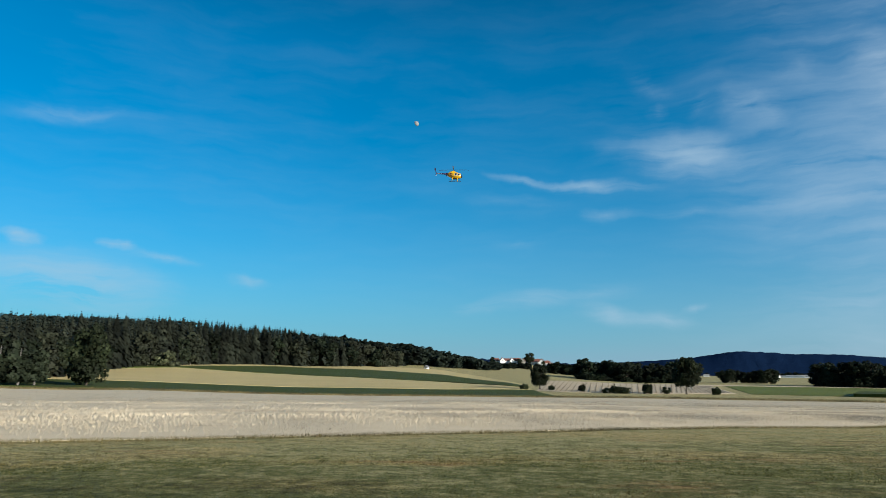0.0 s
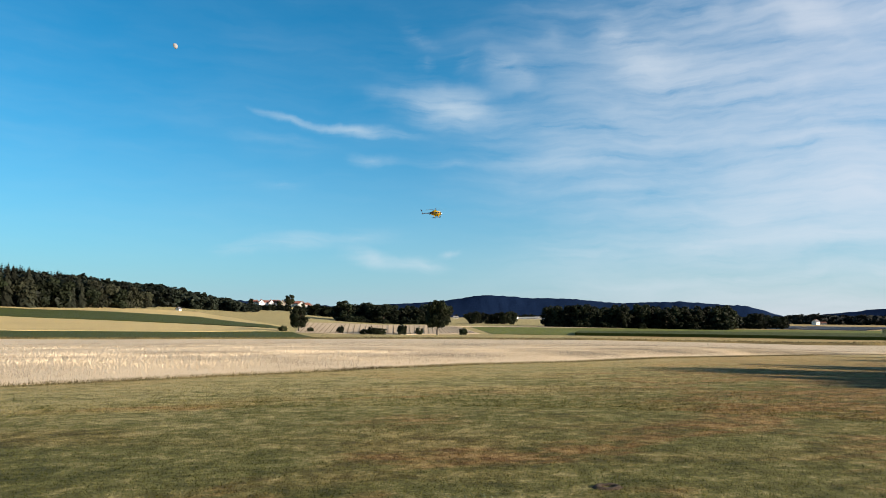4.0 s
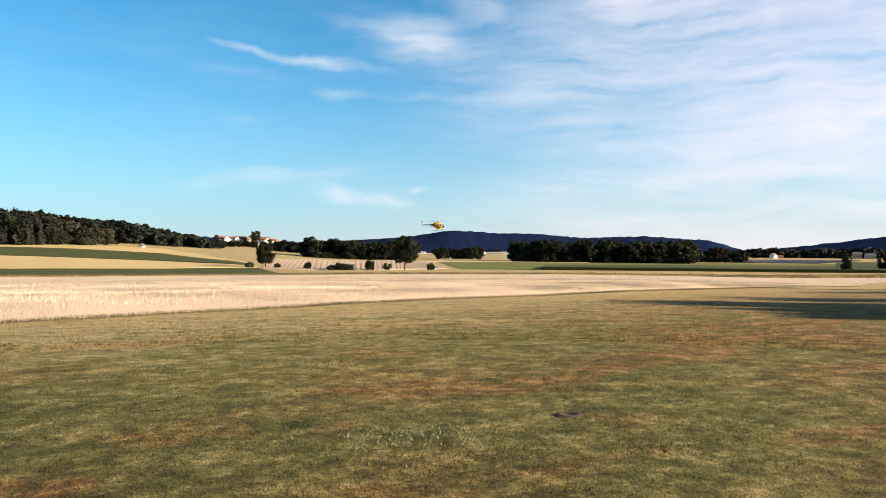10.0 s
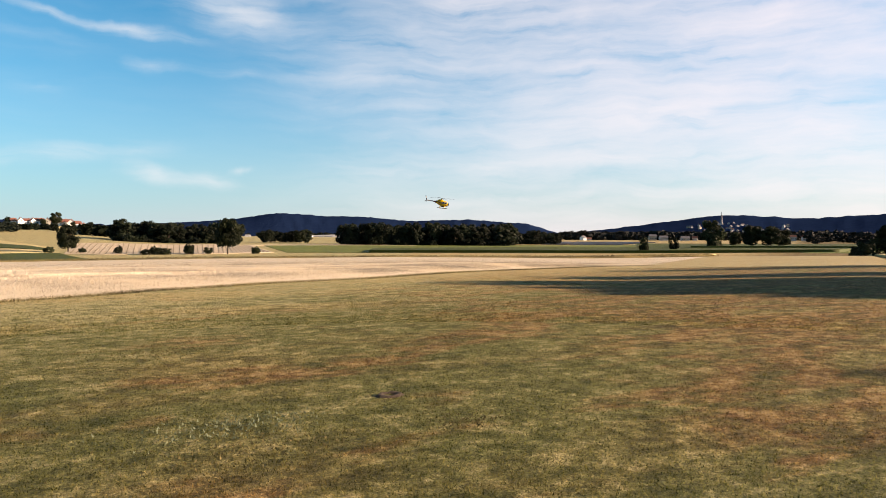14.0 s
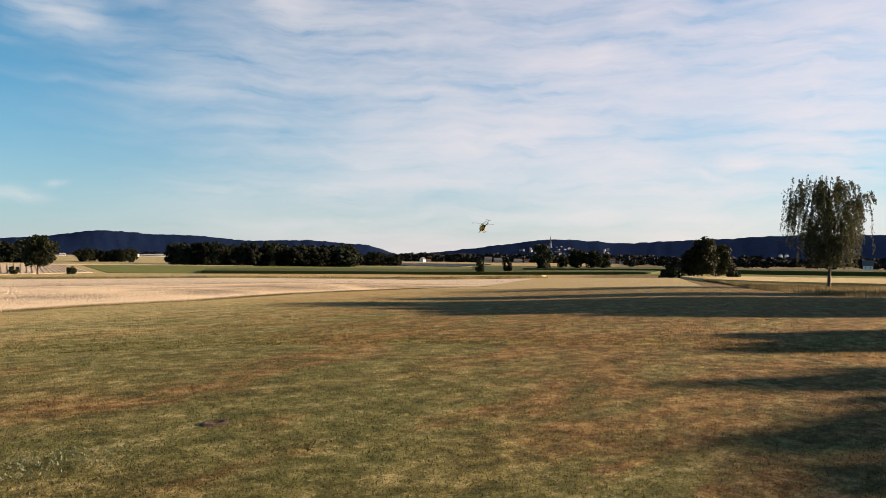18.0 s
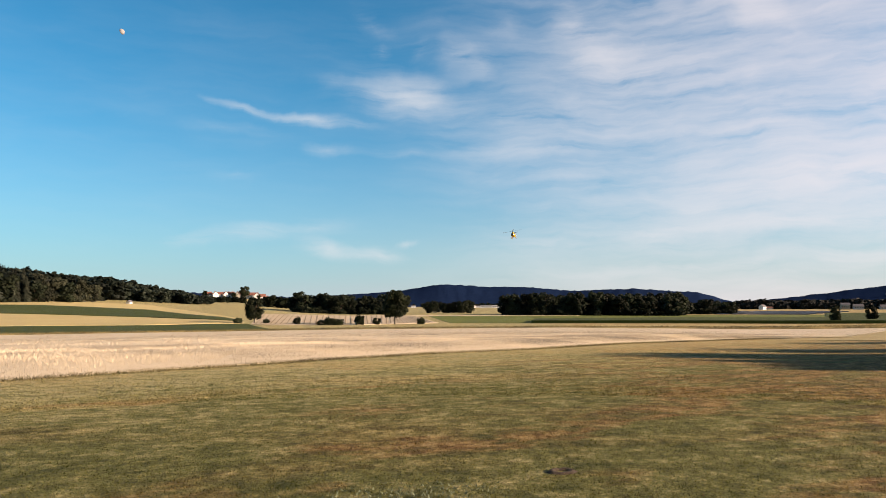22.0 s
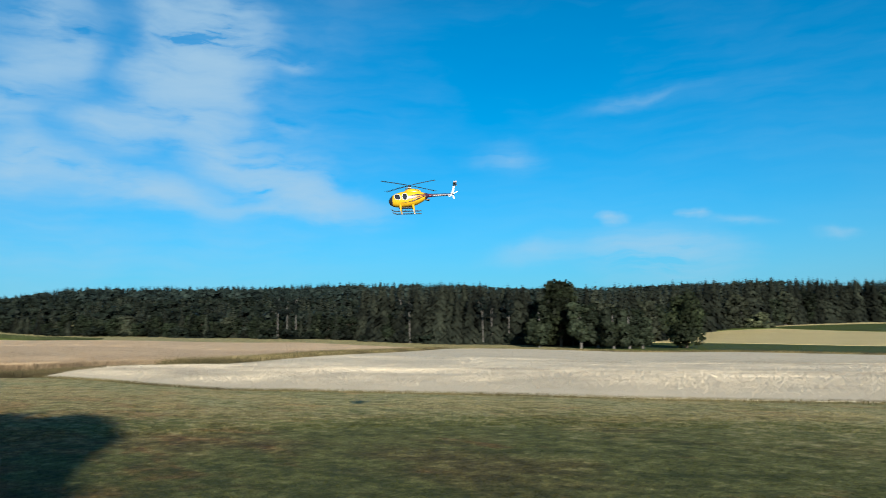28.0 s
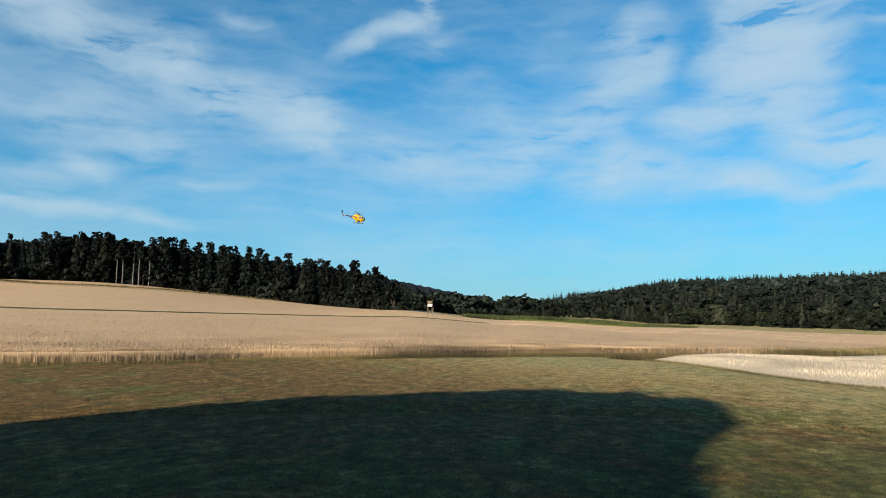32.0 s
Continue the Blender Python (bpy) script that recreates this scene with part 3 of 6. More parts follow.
def tubes_mesh(name, bars, mat, n=8):
    V, F = [], []
    for pts, rad in bars:
        v, f = tube(pts, rad, n)
        F += [tuple(i + len(V) for i in q) for q in f]
        V += v
    return tri_mesh(name, np.array([tuple(v) for v in V]), np.array(F), mat, True)


def resampled(pts, n):
    p = np.array(pts, float)
    s = np.concatenate([[0], np.cumsum(np.hypot(*np.diff(p, axis=0).T))])
    u = np.linspace(0, s[-1], n)
    return np.stack([np.interp(u, s, p[:, 0]), np.interp(u, s, p[:, 1])], 1)


def smooth_line(p, k=2):
    for _ in range(k):
        q = p.copy()
        q[1:-1] = (p[:-2] + 2 * p[1:-1] + p[2:]) / 4
        p = q
    return p


def field(name, near, far, height, mat, label, nu=90, nv=30, rough=0.0, cat="field", eased=False, taper=0.0, lip=0.04):
    """A crop as a sheet between its near and far edges, lying on the terrain, with sides down to the ground."""
    a, b = smooth_line(resampled(near, nu)), smooth_line(resampled(far, nu))
    rng = np.random.default_rng(abs(hash(len(name) * 131 + nu)) % 1000)
    w = (np.linspace(0, 1, nv) ** 1.7)[:, None, None]
    g = a[None] * (1 - w) + b[None] * w
    tall = np.full((nv, nu), float(height))
    if eased:  # lower at the near edge and at the right-hand end
        tall *= np.interp(w[:, :, 0], [0, 0.02, 0.06], [lip, 0.5 + lip / 2, 1.0]) * np.interp(np.linspace(0, 1, nu)[None], [0.74, 1.0], [1.0, 0.0])
    if taper:  # thins out at both ends
        tall *= np.interp(np.linspace(0, 1, nu)[None], [0, taper, 1 - taper, 1], [0.0, 1.0, 1.0, 0.0])
    z = gz(g[..., 0], g[..., 1]) + tall + rough * rng.normal(size=g.shape[:2])
    V = np.concatenate([g, z[..., None]], 2).reshape(-1, 3)
    idx = np.arange(nu * nv).reshape(nv, nu)
    F = np.stack([idx[:-1, :-1], idx[:-1, 1:], idx[1:, 1:], idx[1:, :-1]], -1).reshape(-1, 4)
    rim = np.concatenate([idx[0], idx[1:, -1], idx[-1, -2::-1], idx[-2:0:-1, 0]])
    low = V[rim].copy()
    low[:, 2] -= height + 0.6
    base, side = len(V), len(V) + len(rim)
    V = np.concatenate([V, V[rim], low])
    k = np.arange(len(rim))
    k2 = (k + 1) % len(rim)
    F = np.concatenate([F, np.stack([base + k2, base + k, side + k, side + k2], -1)])
    ob = new(name, tri_mesh(name, V, F, mat, True))
    return tagged(ob, label, cat, kind="stuff")


def blades(name, base, height, width, mat, rng, lean=0.3, label="", cat="grass", ears=0.0, even=False, spread=(0.65, 1.15)):
    """Many thin upright leaves standing on the places in base; with ears, each has a thicker head."""
    n = len(base)
    h = height * (rng.uniform(0.93, 1.05, n) if even else rng.uniform(*spread, n))
    w = width * rng.uniform(0.6, 1.4, n)
    a = rng.uniform(0, 2 * math.pi, n)
    lean_a, lean_r = rng.uniform(0, 2 * math.pi, n), lean * h * rng.uniform(0, 1, n)
    dx, dy = np.cos(a) * w / 2, np.sin(a) * w / 2
    tip = base + np.stack([np.cos(lean_a) * lean_r, np.sin(lean_a) * lean_r, h], 1)
    side = np.stack([dx, dy, np.zeros(n)], 1)
    if ears:
        k = base + (tip - base) * (1 - ears)
        V = np.stack([base, k + side, tip, k - side], 1).reshape(-1, 3)
        i = np.arange(n) * 4
        F = np.stack([i, i + 1, i + 2, i + 3], 1)
    else:
        V = np.stack([base - side, base + side, tip], 1).reshape(-1, 3)
        i = np.arange(n) * 3
        F = np.stack([i, i + 1, i + 2], 1)
    ob = new(name, tri_mesh(name, V, F, mat))
    return tagged(ob, label, cat, kind="stuff")


# ---- ground ----
def build_ground():
    na = 300
    rs = np.concatenate([[0.004], np.linspace(0.8, 30, 46), 30 * np.exp(np.linspace(0.02, math.log(4900 / 30), 190))])
    az = np.linspace(0, 2 * math.pi, na, endpoint=False)
    R, A = np.meshgrid(rs, az, indexing="ij")
    X, Y = -R * np.sin(A), R * np.cos(A)
    V = np.stack([X, Y, gz(X, Y)], -1).reshape(-1, 3)
    i = np.arange(len(rs) * na).reshape(len(rs), na)
    j = np.roll(i, -1, 1)
    F = np.stack([i[:-1], j[:-1], j[1:], i[1:]], -1).reshape(-1, 4)
    me = tri_mesh("ground", V, F, M_TURF, True)
    tagged(new("ground", me), "mown turf of dry green, straw and rust patches", "ground", kind="structure")


build_ground()


NEAR_A = [(-44, 11.5), (-33, 13.4), (-24.5, 16), (-19.5, 18.2), (-12.8, 20.4), (-8.5, 21.8), (-5.5, 23.2), (-0.4, 25.7), (4.2, 28), (12.4, 33.8), (19.5, 36.2), (30, 43), (45, 50.4), (59.6, 58.4), (74, 60)]
FAR_A = [(-120, 112), (-96, 126), (-60, 142), (-2, 138), (42, 138), (73, 129), (107, 105), (142, 98)]
NEAR_B = [(-50, 9.5), (-38.5, -3.5), (-35.5, -10.2), (-32, -14), (-28, -21.5), (-20, -34), (-10, -50)]
MID_B = [(-97, 72), (-110, 55), (-122, 30), (-131, 5), (-129, -13), (-122, -31), (-111, -47), (-105, -62), (-105, -82), (-85, -115), (-40, -140)]
FAR_B = [(-127, 117), (-165, 105), (-190, 80), (-205, 40), (-215, 0), (-250, -30), (-275, -75), (-265, -120), (-245, -150), (-225, -178), (-150, -230)]
field("wheat_field", NEAR_A, FAR_A, 0.43, M_WHEAT, "ripe pale wheat standing behind the mown turf", 160, 70, 0.006, eased=True)
field("barley_field", [(x * 1.03, y * 1.03) for x, y in NEAR_B], MID_B, 0.48, M_BARLEY, "ripe golden barley on the near slope", 120, 60, 0.006, eased=True, lip=0.94)
MID_B2 = [(x * k, y * k) for (x, y), k in zip(MID_B, (0.985, 0.985, 0.985, 1.02) + (1.022,) * 7)]
field("barley_field", MID_B2, FAR_B, 0.5, M_BARLEY, "ripe golden barley rising to the pine wood", 120, 50, 0.006)
E1 = [(-150, 190), (-97, 199), (-65, 204), (-34, 210), (-3.5, 210), (24, 222)]
E2 = [(-165, 262), (-133, 271), (-117, 302), (-72, 299), (-4.6, 271), (24.6, 240)]
E3 = [(-168, 270), (-136, 278), (-119, 310), (-91, 374), (-46, 374), (-6, 366), (26, 252)]
E4 = [(-170, 285), (-138, 288), (-122, 318), (-98, 404), (-41, 447), (-8, 470), (12, 380), (27, 262)]
field("beet_field", [(-110, 155), (-62, 158), (-2, 150), (24, 165)], E1, 0.25, M_BEET, "dark green low crop behind the wheat", taper=0.06)
field("grain_strip", E1, E2, 0.35, M_STRAW, "golden grain strip between green fields", taper=0.06)
field("maize_strip", E2, E3, 0.6, M_BEET, "dark green crop strip on the slope", taper=0.06)
field("grain_strip", E3, E4, 0.35, M_STRAW, "golden grain strip below the wood", taper=0.06)
field("stubble_field", [(24, 213), (31, 206), (54, 199), (81, 209)], [(42, 335), (68, 357), (115, 373), (118, 334)], 0.12, M_STUBBLE, "pale cut stubble with dark straw rows")
field("meadow", [(84, 206), (150, 160), (215, 110)], [(125, 335), (250, 330), (420, 280)], 0.1, M_MEADOW, "light green meadow in the valley", cat="meadow")

# ---- trees ----
def leaf_cloud(centres, radii, n, size, rng, flat=0.8, droop=0.0):
    """Small four-cornered leaf clumps on the shells of rounded masses."""
    centres, radii = np.array(centres, float), np.array(radii, float)
    pick = rng.choice(len(centres), n, p=radii ** 2 / (radii ** 2).sum())
    d = rng.normal(size=(n, 3))
    d /= np.linalg.norm(d, axis=1)[:, None]
    rad = radii[pick] * rng.uniform(0.55, 1.08, n) ** 0.6
    P = centres[pick] + d * rad[:, None] * np.array([1, 1, flat])
    nrm = d + rng.normal(scale=0.5, size=(n, 3))
    nrm /= np.linalg.norm(nrm, axis=1)[:, None]
    t = np.cross(nrm, rng.normal(size=(n, 3)))
    t /= np.linalg.norm(t, axis=1)[:, None] + 1e-9
    b = np.cross(nrm, t)
    s = size * rng.uniform(0.6, 1.5, n)[:, None]
    b[:, 2] -= droop
    V = np.stack([P - t * s - b * s * 0.6, P + t * s * 0.9 - b * s * 0.7, P + t * s * 0.6 + b * s, P - t * s * 0.7 + b * s * 0.8], 1).reshape(-1, 3)
    F = np.arange(n * 4).reshape(n, 4)
    return V, F


def broadleaf(seed, n=1500, clumps=22, size=0.045, wide=0.44, low=0.14):
    """A round-crowned tree one metre high: trunk with limbs, and a crown of clumps."""
    rng = np.random.default_rng(seed)
    cs, rs = [], []
    for _ in range(clumps):
        a, u = rng.uniform(0, 2 * math.pi), rng.uniform(0, 1)
        z = low + 0.12 + (0.8 - low) * u
        reach = wide * math.sqrt(max(0.05, 1 - ((z - 0.55) / 0.5) ** 2)) * rng.uniform(0.35, 0.8)
        cs.append((reach * math.cos(a), reach * math.sin(a), z))
        rs.append(rng.uniform(0.11, 0.2) * (1.1 - 0.3 * u))
    V, F = leaf_cloud(cs, rs, n, size, rng)
    bars = [([(0, 0, -0.04), (0.005, 0.01, low), (0, 0, 0.55), (0, 0.01, 0.8)], [0.035, 0.026, 0.016, 0.005])]
    for c in cs[:7]:
        bars.append(([(0, 0, low + 0.08), (c[0] * 0.5, c[1] * 0.5, (low + c[2]) / 2 + 0.05), c], [0.014, 0.01, 0.004]))
    return bars, V, F


def bush(seed, n=900, size=0.05, wide=0.6, clumps=26):
    """A dome of leaves one metre high that stands on the ground."""
    rng = np.random.default_rng(seed)
    cs, rs = [], []
    for _ in range(clumps):
        a, z = rng.uniform(0, 2 * math.pi), rng.uniform(0.02, 0.78)
        q = wide * math.sqrt(1 - 0.75 * z * z) * rng.uniform(0.3, 0.85)
        cs.append((q * math.cos(a), q * math.sin(a), z))
        rs.append(rng.uniform(0.13, 0.24))
    V, F = leaf_cloud(cs, rs, n, size, rng)
    V[:, 2] = np.maximum(V[:, 2], -0.02)
    bars = [([(0, 0, -0.03), (q[0] * 0.5, q[1] * 0.5, 0.2), q], [0.02, 0.014, 0.004]) for q in cs[:5]]
    return bars, V, F


def spruce(seed, whorls=15, per=11, wide=0.2, low=0.03, slim=0.42):
    """A pointed conifer one metre high: drooping branch fans in whorls."""
    rng = np.random.default_rng(seed)
    V, F = [], []
    for i in range(whorls):
        u = i / (whorls - 1)
        z0 = low + (0.985 - low) * u ** 0.92
        reach = wide * (1 - u) ** 0.75 + 0.004
        for k in range(per):
            a = 2 * math.pi * (k + rng.uniform(0, 1)) / per
            q = reach * rng.uniform(0.5, 1.25)
            z = z0 + rng.uniform(-0.5, 0.5) / whorls * (1 - u)
            dz = -q * rng.uniform(0.55, 1.3)
            w = slim * q * rng.uniform(0.7, 1.2) + 0.004
            ca, sa = math.cos(a), math.sin(a)
            b = len(V)
            up = 0.035 * (1 - 0.6 * u)
            V += [(0, 0, z + up), (ca * q * 0.6 - sa * w, sa * q * 0.6 + ca * w, z + dz * 0.45), (ca * q, sa * q, z + dz), (ca * q * 0.6 + sa * w, sa * q * 0.6 - ca * w, z + dz * 0.45)]
            F.append((b, b + 1, b + 2, b + 3))
    bars = [([(0, 0, -0.04), (0, 0, 0.5), (0, 0, 0.97)], [0.016, 0.01, 0.002])]
    return bars, np.array(V), np.array(F)


def pine(seed, n=210, size=0.05, clumps=30, low=0.3, big=0.05):
    """A forest pine one metre high: a tall bare trunk and a ragged crown."""
    rng = np.random.default_rng(seed)
    cs, rs = [], []
    for i in range(clumps):
        a, z = rng.uniform(0, 2 * math.pi), low + (0.96 - low) * rng.uniform(0, 1) ** 0.8
        q = rng.uniform(0.02, 0.17) * (1.25 - 1.1 * (z - low))
        cs.append((q * math.cos(a), q * math.sin(a), z))
        rs.append(rng.uniform(0.5, 1.1) * big * (1.25 - 0.7 * z))
    V, F = leaf_cloud(cs, rs, n, size, rng, 0.85)
    bars = [([(0, 0, -0.04), (0.006, 0, 0.4), (0, 0.006, 0.7), (0, 0, 0.93)], [0.013, 0.011, 0.008, 0.003])]
    for c in cs[:6]:
        bars.append(([(0, 0, c[2] - 0.08), c], [0.005, 0.002]))
    return bars, V, F


def weeping_birch(seed, n=46000):
    """A birch one metre high: limbs that end in curtains of hanging twigs, with sky between them."""
    rng = np.random.default_rng(seed)
    V, F, bars, k = [], [], [([(0, 0, -0.03), (0.01, 0, 0.25), (0.0, 0.01, 0.6), (0.01, 0, 0.93)], [0.015, 0.011, 0.007, 0.002])], 0
    limbs, per = 52, 9
    m = n // (limbs * per)
    for i in range(limbs):
        a, z0 = 2.4 * i + rng.uniform(-0.4, 0.4), 0.28 + 0.65 * ((i + 0.5) / limbs) ** 0.9
        reach = 0.4 * math.sqrt(max(0.02, 1 - abs((z0 - 0.6) / 0.38) ** 2.6)) * rng.uniform(0.25, 1.0) * float(np.interp(z0, [0.3, 0.5, 0.75], [0.62, 0.8, 1.0]))
        end = np.array([reach * math.cos(a), reach * math.sin(a), z0])
        bars.append(([(0.005, 0, z0 - 0.17), tuple(end * np.array([0.55, 0.55, 1]) + np.array([0, 0, -0.01])), tuple(end)], [0.005, 0.003, 0.001]))
        for _ in range(per):
            top = end * rng.uniform(0.6, 1.02) + rng.normal(scale=0.04, size=3)
            top[2] = z0 + rng.normal(scale=0.02)
            drop = min(rng.uniform(0.05, 0.26) * (0.7 + reach / 0.4), top[2] - 0.16)
            w = rng.uniform(0, 1, m) ** 1.15
            P = top[None] + np.stack([np.cos(a) * 0.03 * w, np.sin(a) * 0.03 * w, 0.02 - drop * w], 1) + rng.normal(scale=0.0065, size=(m, 3))
            t = rng.normal(size=(m, 3)) * 0.003
            b = rng.normal(size=(m, 3)) * 0.0025 + np.array([0, 0, 0.006])
            V.append(np.stack([P - t, P - b, P + t, P + b], 1).reshape(-1, 3))
            F.append(np.arange(m * 4).reshape(m, 4) + k)
            k += m * 4
    return bars, np.concatenate(V), np.concatenate(F)


def kind_of(makers, leaf, bark):
    out = []
    for bars, V, F in makers:
        out.append((tubes_mesh("trunk", bars, bark, 6), tri_mesh("crown", V, F, leaf), V, F))
    return out


SPRUCES = kind_of([spruce(s, 30, 13, 0.17 + 0.03 * (s % 3), 0.02, 0.3) for s in range(1, 6)], M_SPRUCE, M_BARK)
SPRUCES_FAR = kind_of([spruce(s, 15, 8, 0.14 + 0.025 * (s % 3), 0.03, 0.36) for s in range(6, 12)], M_SPRUCE, M_BARK)
PINES = kind_of([pine(s, 1400, 0.015, 120, 0.12, 0.036) for s in range(11, 17)], M_PINE, M_DARKBARK)
BARE_PINES = kind_of([pine(s, 900, 0.02, 22, 0.56, 0.05) for s in range(111, 114)], M_PINE, M_PALEBARK)
PINES_FAR = kind_of([pine(s) for s in range(16, 20)], M_PINE, M_BARK)
BROAD = kind_of([broadleaf(s, 4200, 30, 0.026) for s in range(21, 26)], M_LEAF_NEAR, M_BARK)
PALE = kind_of([broadleaf(s, 1500, 18, 0.036, 0.26, 0.06) for s in range(31, 34)], M_LEAF_PALE, M_PALEBARK)
SHRUBS = kind_of([bush(s, 1500, 0.045) for s in range(41, 44)], M_LEAF_NEAR, M_BARK)
BUSHES_FAR = kind_of([bush(s, 260, 0.09, 0.7) for s in range(44, 48)], M_LEAF, M_BARK)
GREYBROAD = kind_of([broadleaf(s, 1900, 32, 0.036, 0.3, 0.02) for s in range(141, 146)], M_GREYLEAF, M_PALEBARK)
SHADY = kind_of([broadleaf(s, 5000, 34, 0.066, 0.46, 0.1) for s in range(71, 74)], M_LEAF, M_BARK)
LOWBROAD = kind_of([broadleaf(s, 5600, 46, 0.022, 0.38, 0.06) for s in range(81, 84)], M_LEAF_NEAR, M_BARK)
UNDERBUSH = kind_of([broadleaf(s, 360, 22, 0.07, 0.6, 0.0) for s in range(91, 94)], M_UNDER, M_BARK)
BROAD_FAR = kind_of([broadleaf(s, 2100, 34, 0.034, 0.44, 0.0) for s in range(26, 30)], M_LEAF, M_BARK)
ROUND = kind_of([broadleaf(s, 2600, 30, 0.034, 0.42, 0.05) for s in range(121, 124)], M_LEAF_NEAR, M_BARK)
LOWBROAD_FAR = kind_of([broadleaf(s, 1700, 32, 0.038, 0.36, 0.0) for s in range(84, 88)], M_LEAF, M_BARK)
MASS_FAR = kind_of([broadleaf(s, 90, 16, 0.14, 0.5, 0.0) for s in range(65, 69)], M_LEAF, M_BARK)
WEEPER = kind_of([weeping_birch(51)], M_BIRCHLEAF, M_BARK)
MASS = kind_of([broadleaf(s, 380, 20, 0.062, 0.46, 0.0) for s in range(61, 65)], M_LEAF, M_BARK)
CROWNS = kind_of([broadleaf(s, 210, 24, 0.075, 0.46, 0.0) for s in range(161, 166)], M_LEAF, M_BARK)
HEDGEROW = kind_of([broadleaf(s, 4200, 56, 0.026, 0.5, 0.18) for s in range(171, 174)], M_LEAF_NEAR, M_BARK)
WILLOWS = kind_of([bush(181, 1400, 0.05, 0.7)], M_BIRCHLEAF, M_BARK)
PLACED = random.Random(5)


def tree(name, kinds, az, r, height, label, cat="tree", group="", wide=1.0, k=None):
    trunk, crown, _, _ = kinds[PLACED.randrange(len(kinds)) if k is None else k]
    p = at(az, r)
    e = new(name)
    e.matrix_basis = Matrix.Translation(p) @ pose(0, 0, 0, 0, 0, PLACED.uniform(0, 360)) @ Matrix.Diagonal((height * wide, height * wide, height, 1))
    child("trunk", trunk, e)
    child("crown", crown, e)
    return tagged(e, label, cat, group)


def wood(name, kinds, places, heights, mat, label):
    """Many trees too far to tell apart, as one mass."""
    rng = np.random.default_rng(len(places))
    Vs, Fs, k = [], [], 0
    for (x, y), h in zip(places, heights):
        _, _, V, F = kinds[rng.integers(len(kinds))]
        a = rng.uniform(0, 2 * math.pi)
        c, s = math.cos(a) * h * 1.3, math.sin(a) * h * 1.3
        W = np.stack([V[:, 0] * c - V[:, 1] * s + x, V[:, 0] * s + V[:, 1] * c + y, V[:, 2] * h + float(gz(x, y))], 1)
        Vs.append(W)
        Fs.append(F + k)
        k += len(V)
    ob = new(name, tri_mesh(name, np.concatenate(Vs), np.concatenate(Fs), mat))
    return tagged(ob, label, "wood", kind="stuff")


def scatter(az0, az1, r0, r1, n, rng, edge=None):
    """Places between two bearings and, per bearing, two distances."""
    az = rng.uniform(az0, az1, n)
    lo = np.array([edge(a) if edge else r0 for a in az])
    r = lo + (r1 - r0) * rng.uniform(0, 1, n) ** 0.7
    return np.stack([-r * np.sin(np.radians(az)), r * np.cos(np.radians(az))], 1)


def edge_left(a):
    """Distance of the left wood's edge by bearing."""
    return float(np.interp(a, [-9, 0, 6, 10, 14.5, 21, 25.7, 29, 32, 45, 60, 75, 86, 92], [700, 520, 440, 415, 402, 346, 304, 245, 205, 218, 250, 300, 420, 420]))


RIDGE = [(0, 1.3), (2.1, 1.62), (4.8, 2.03), (7.5, 2.47), (11, 2.94), (14.7, 3.35), (18, 3.62), (21, 3.76), (25, 3.72), (33, 3.66), (40.8, 3.84), (45.4, 4.26), (53.6, 4.5), (60.7, 4.16), (73, 4.15), (78, 3.38), (83.4, 2.83), (88, 2.45), (97, 2.4)]


def room(x, y):
    """How tall a tree of the left wood may stand: the wood's crest rises evenly by bearing."""
    el = float(np.interp(math.degrees(math.atan2(-x, y)), [c[0] for c in RIDGE], [c[1] for c in RIDGE]))
    return max(4.0, 1.11 * (EYE + math.hypot(x, y) * math.tan(radians(el)) - float(gz(x, y))))


def edge_hill(a):
    """Distance of the pine wood's edge by bearing."""
    return float(np.interp(a, [93, 96, 101, 110, 120, 128, 145], [236, 246, 276, 292, 296, 296, 300]))


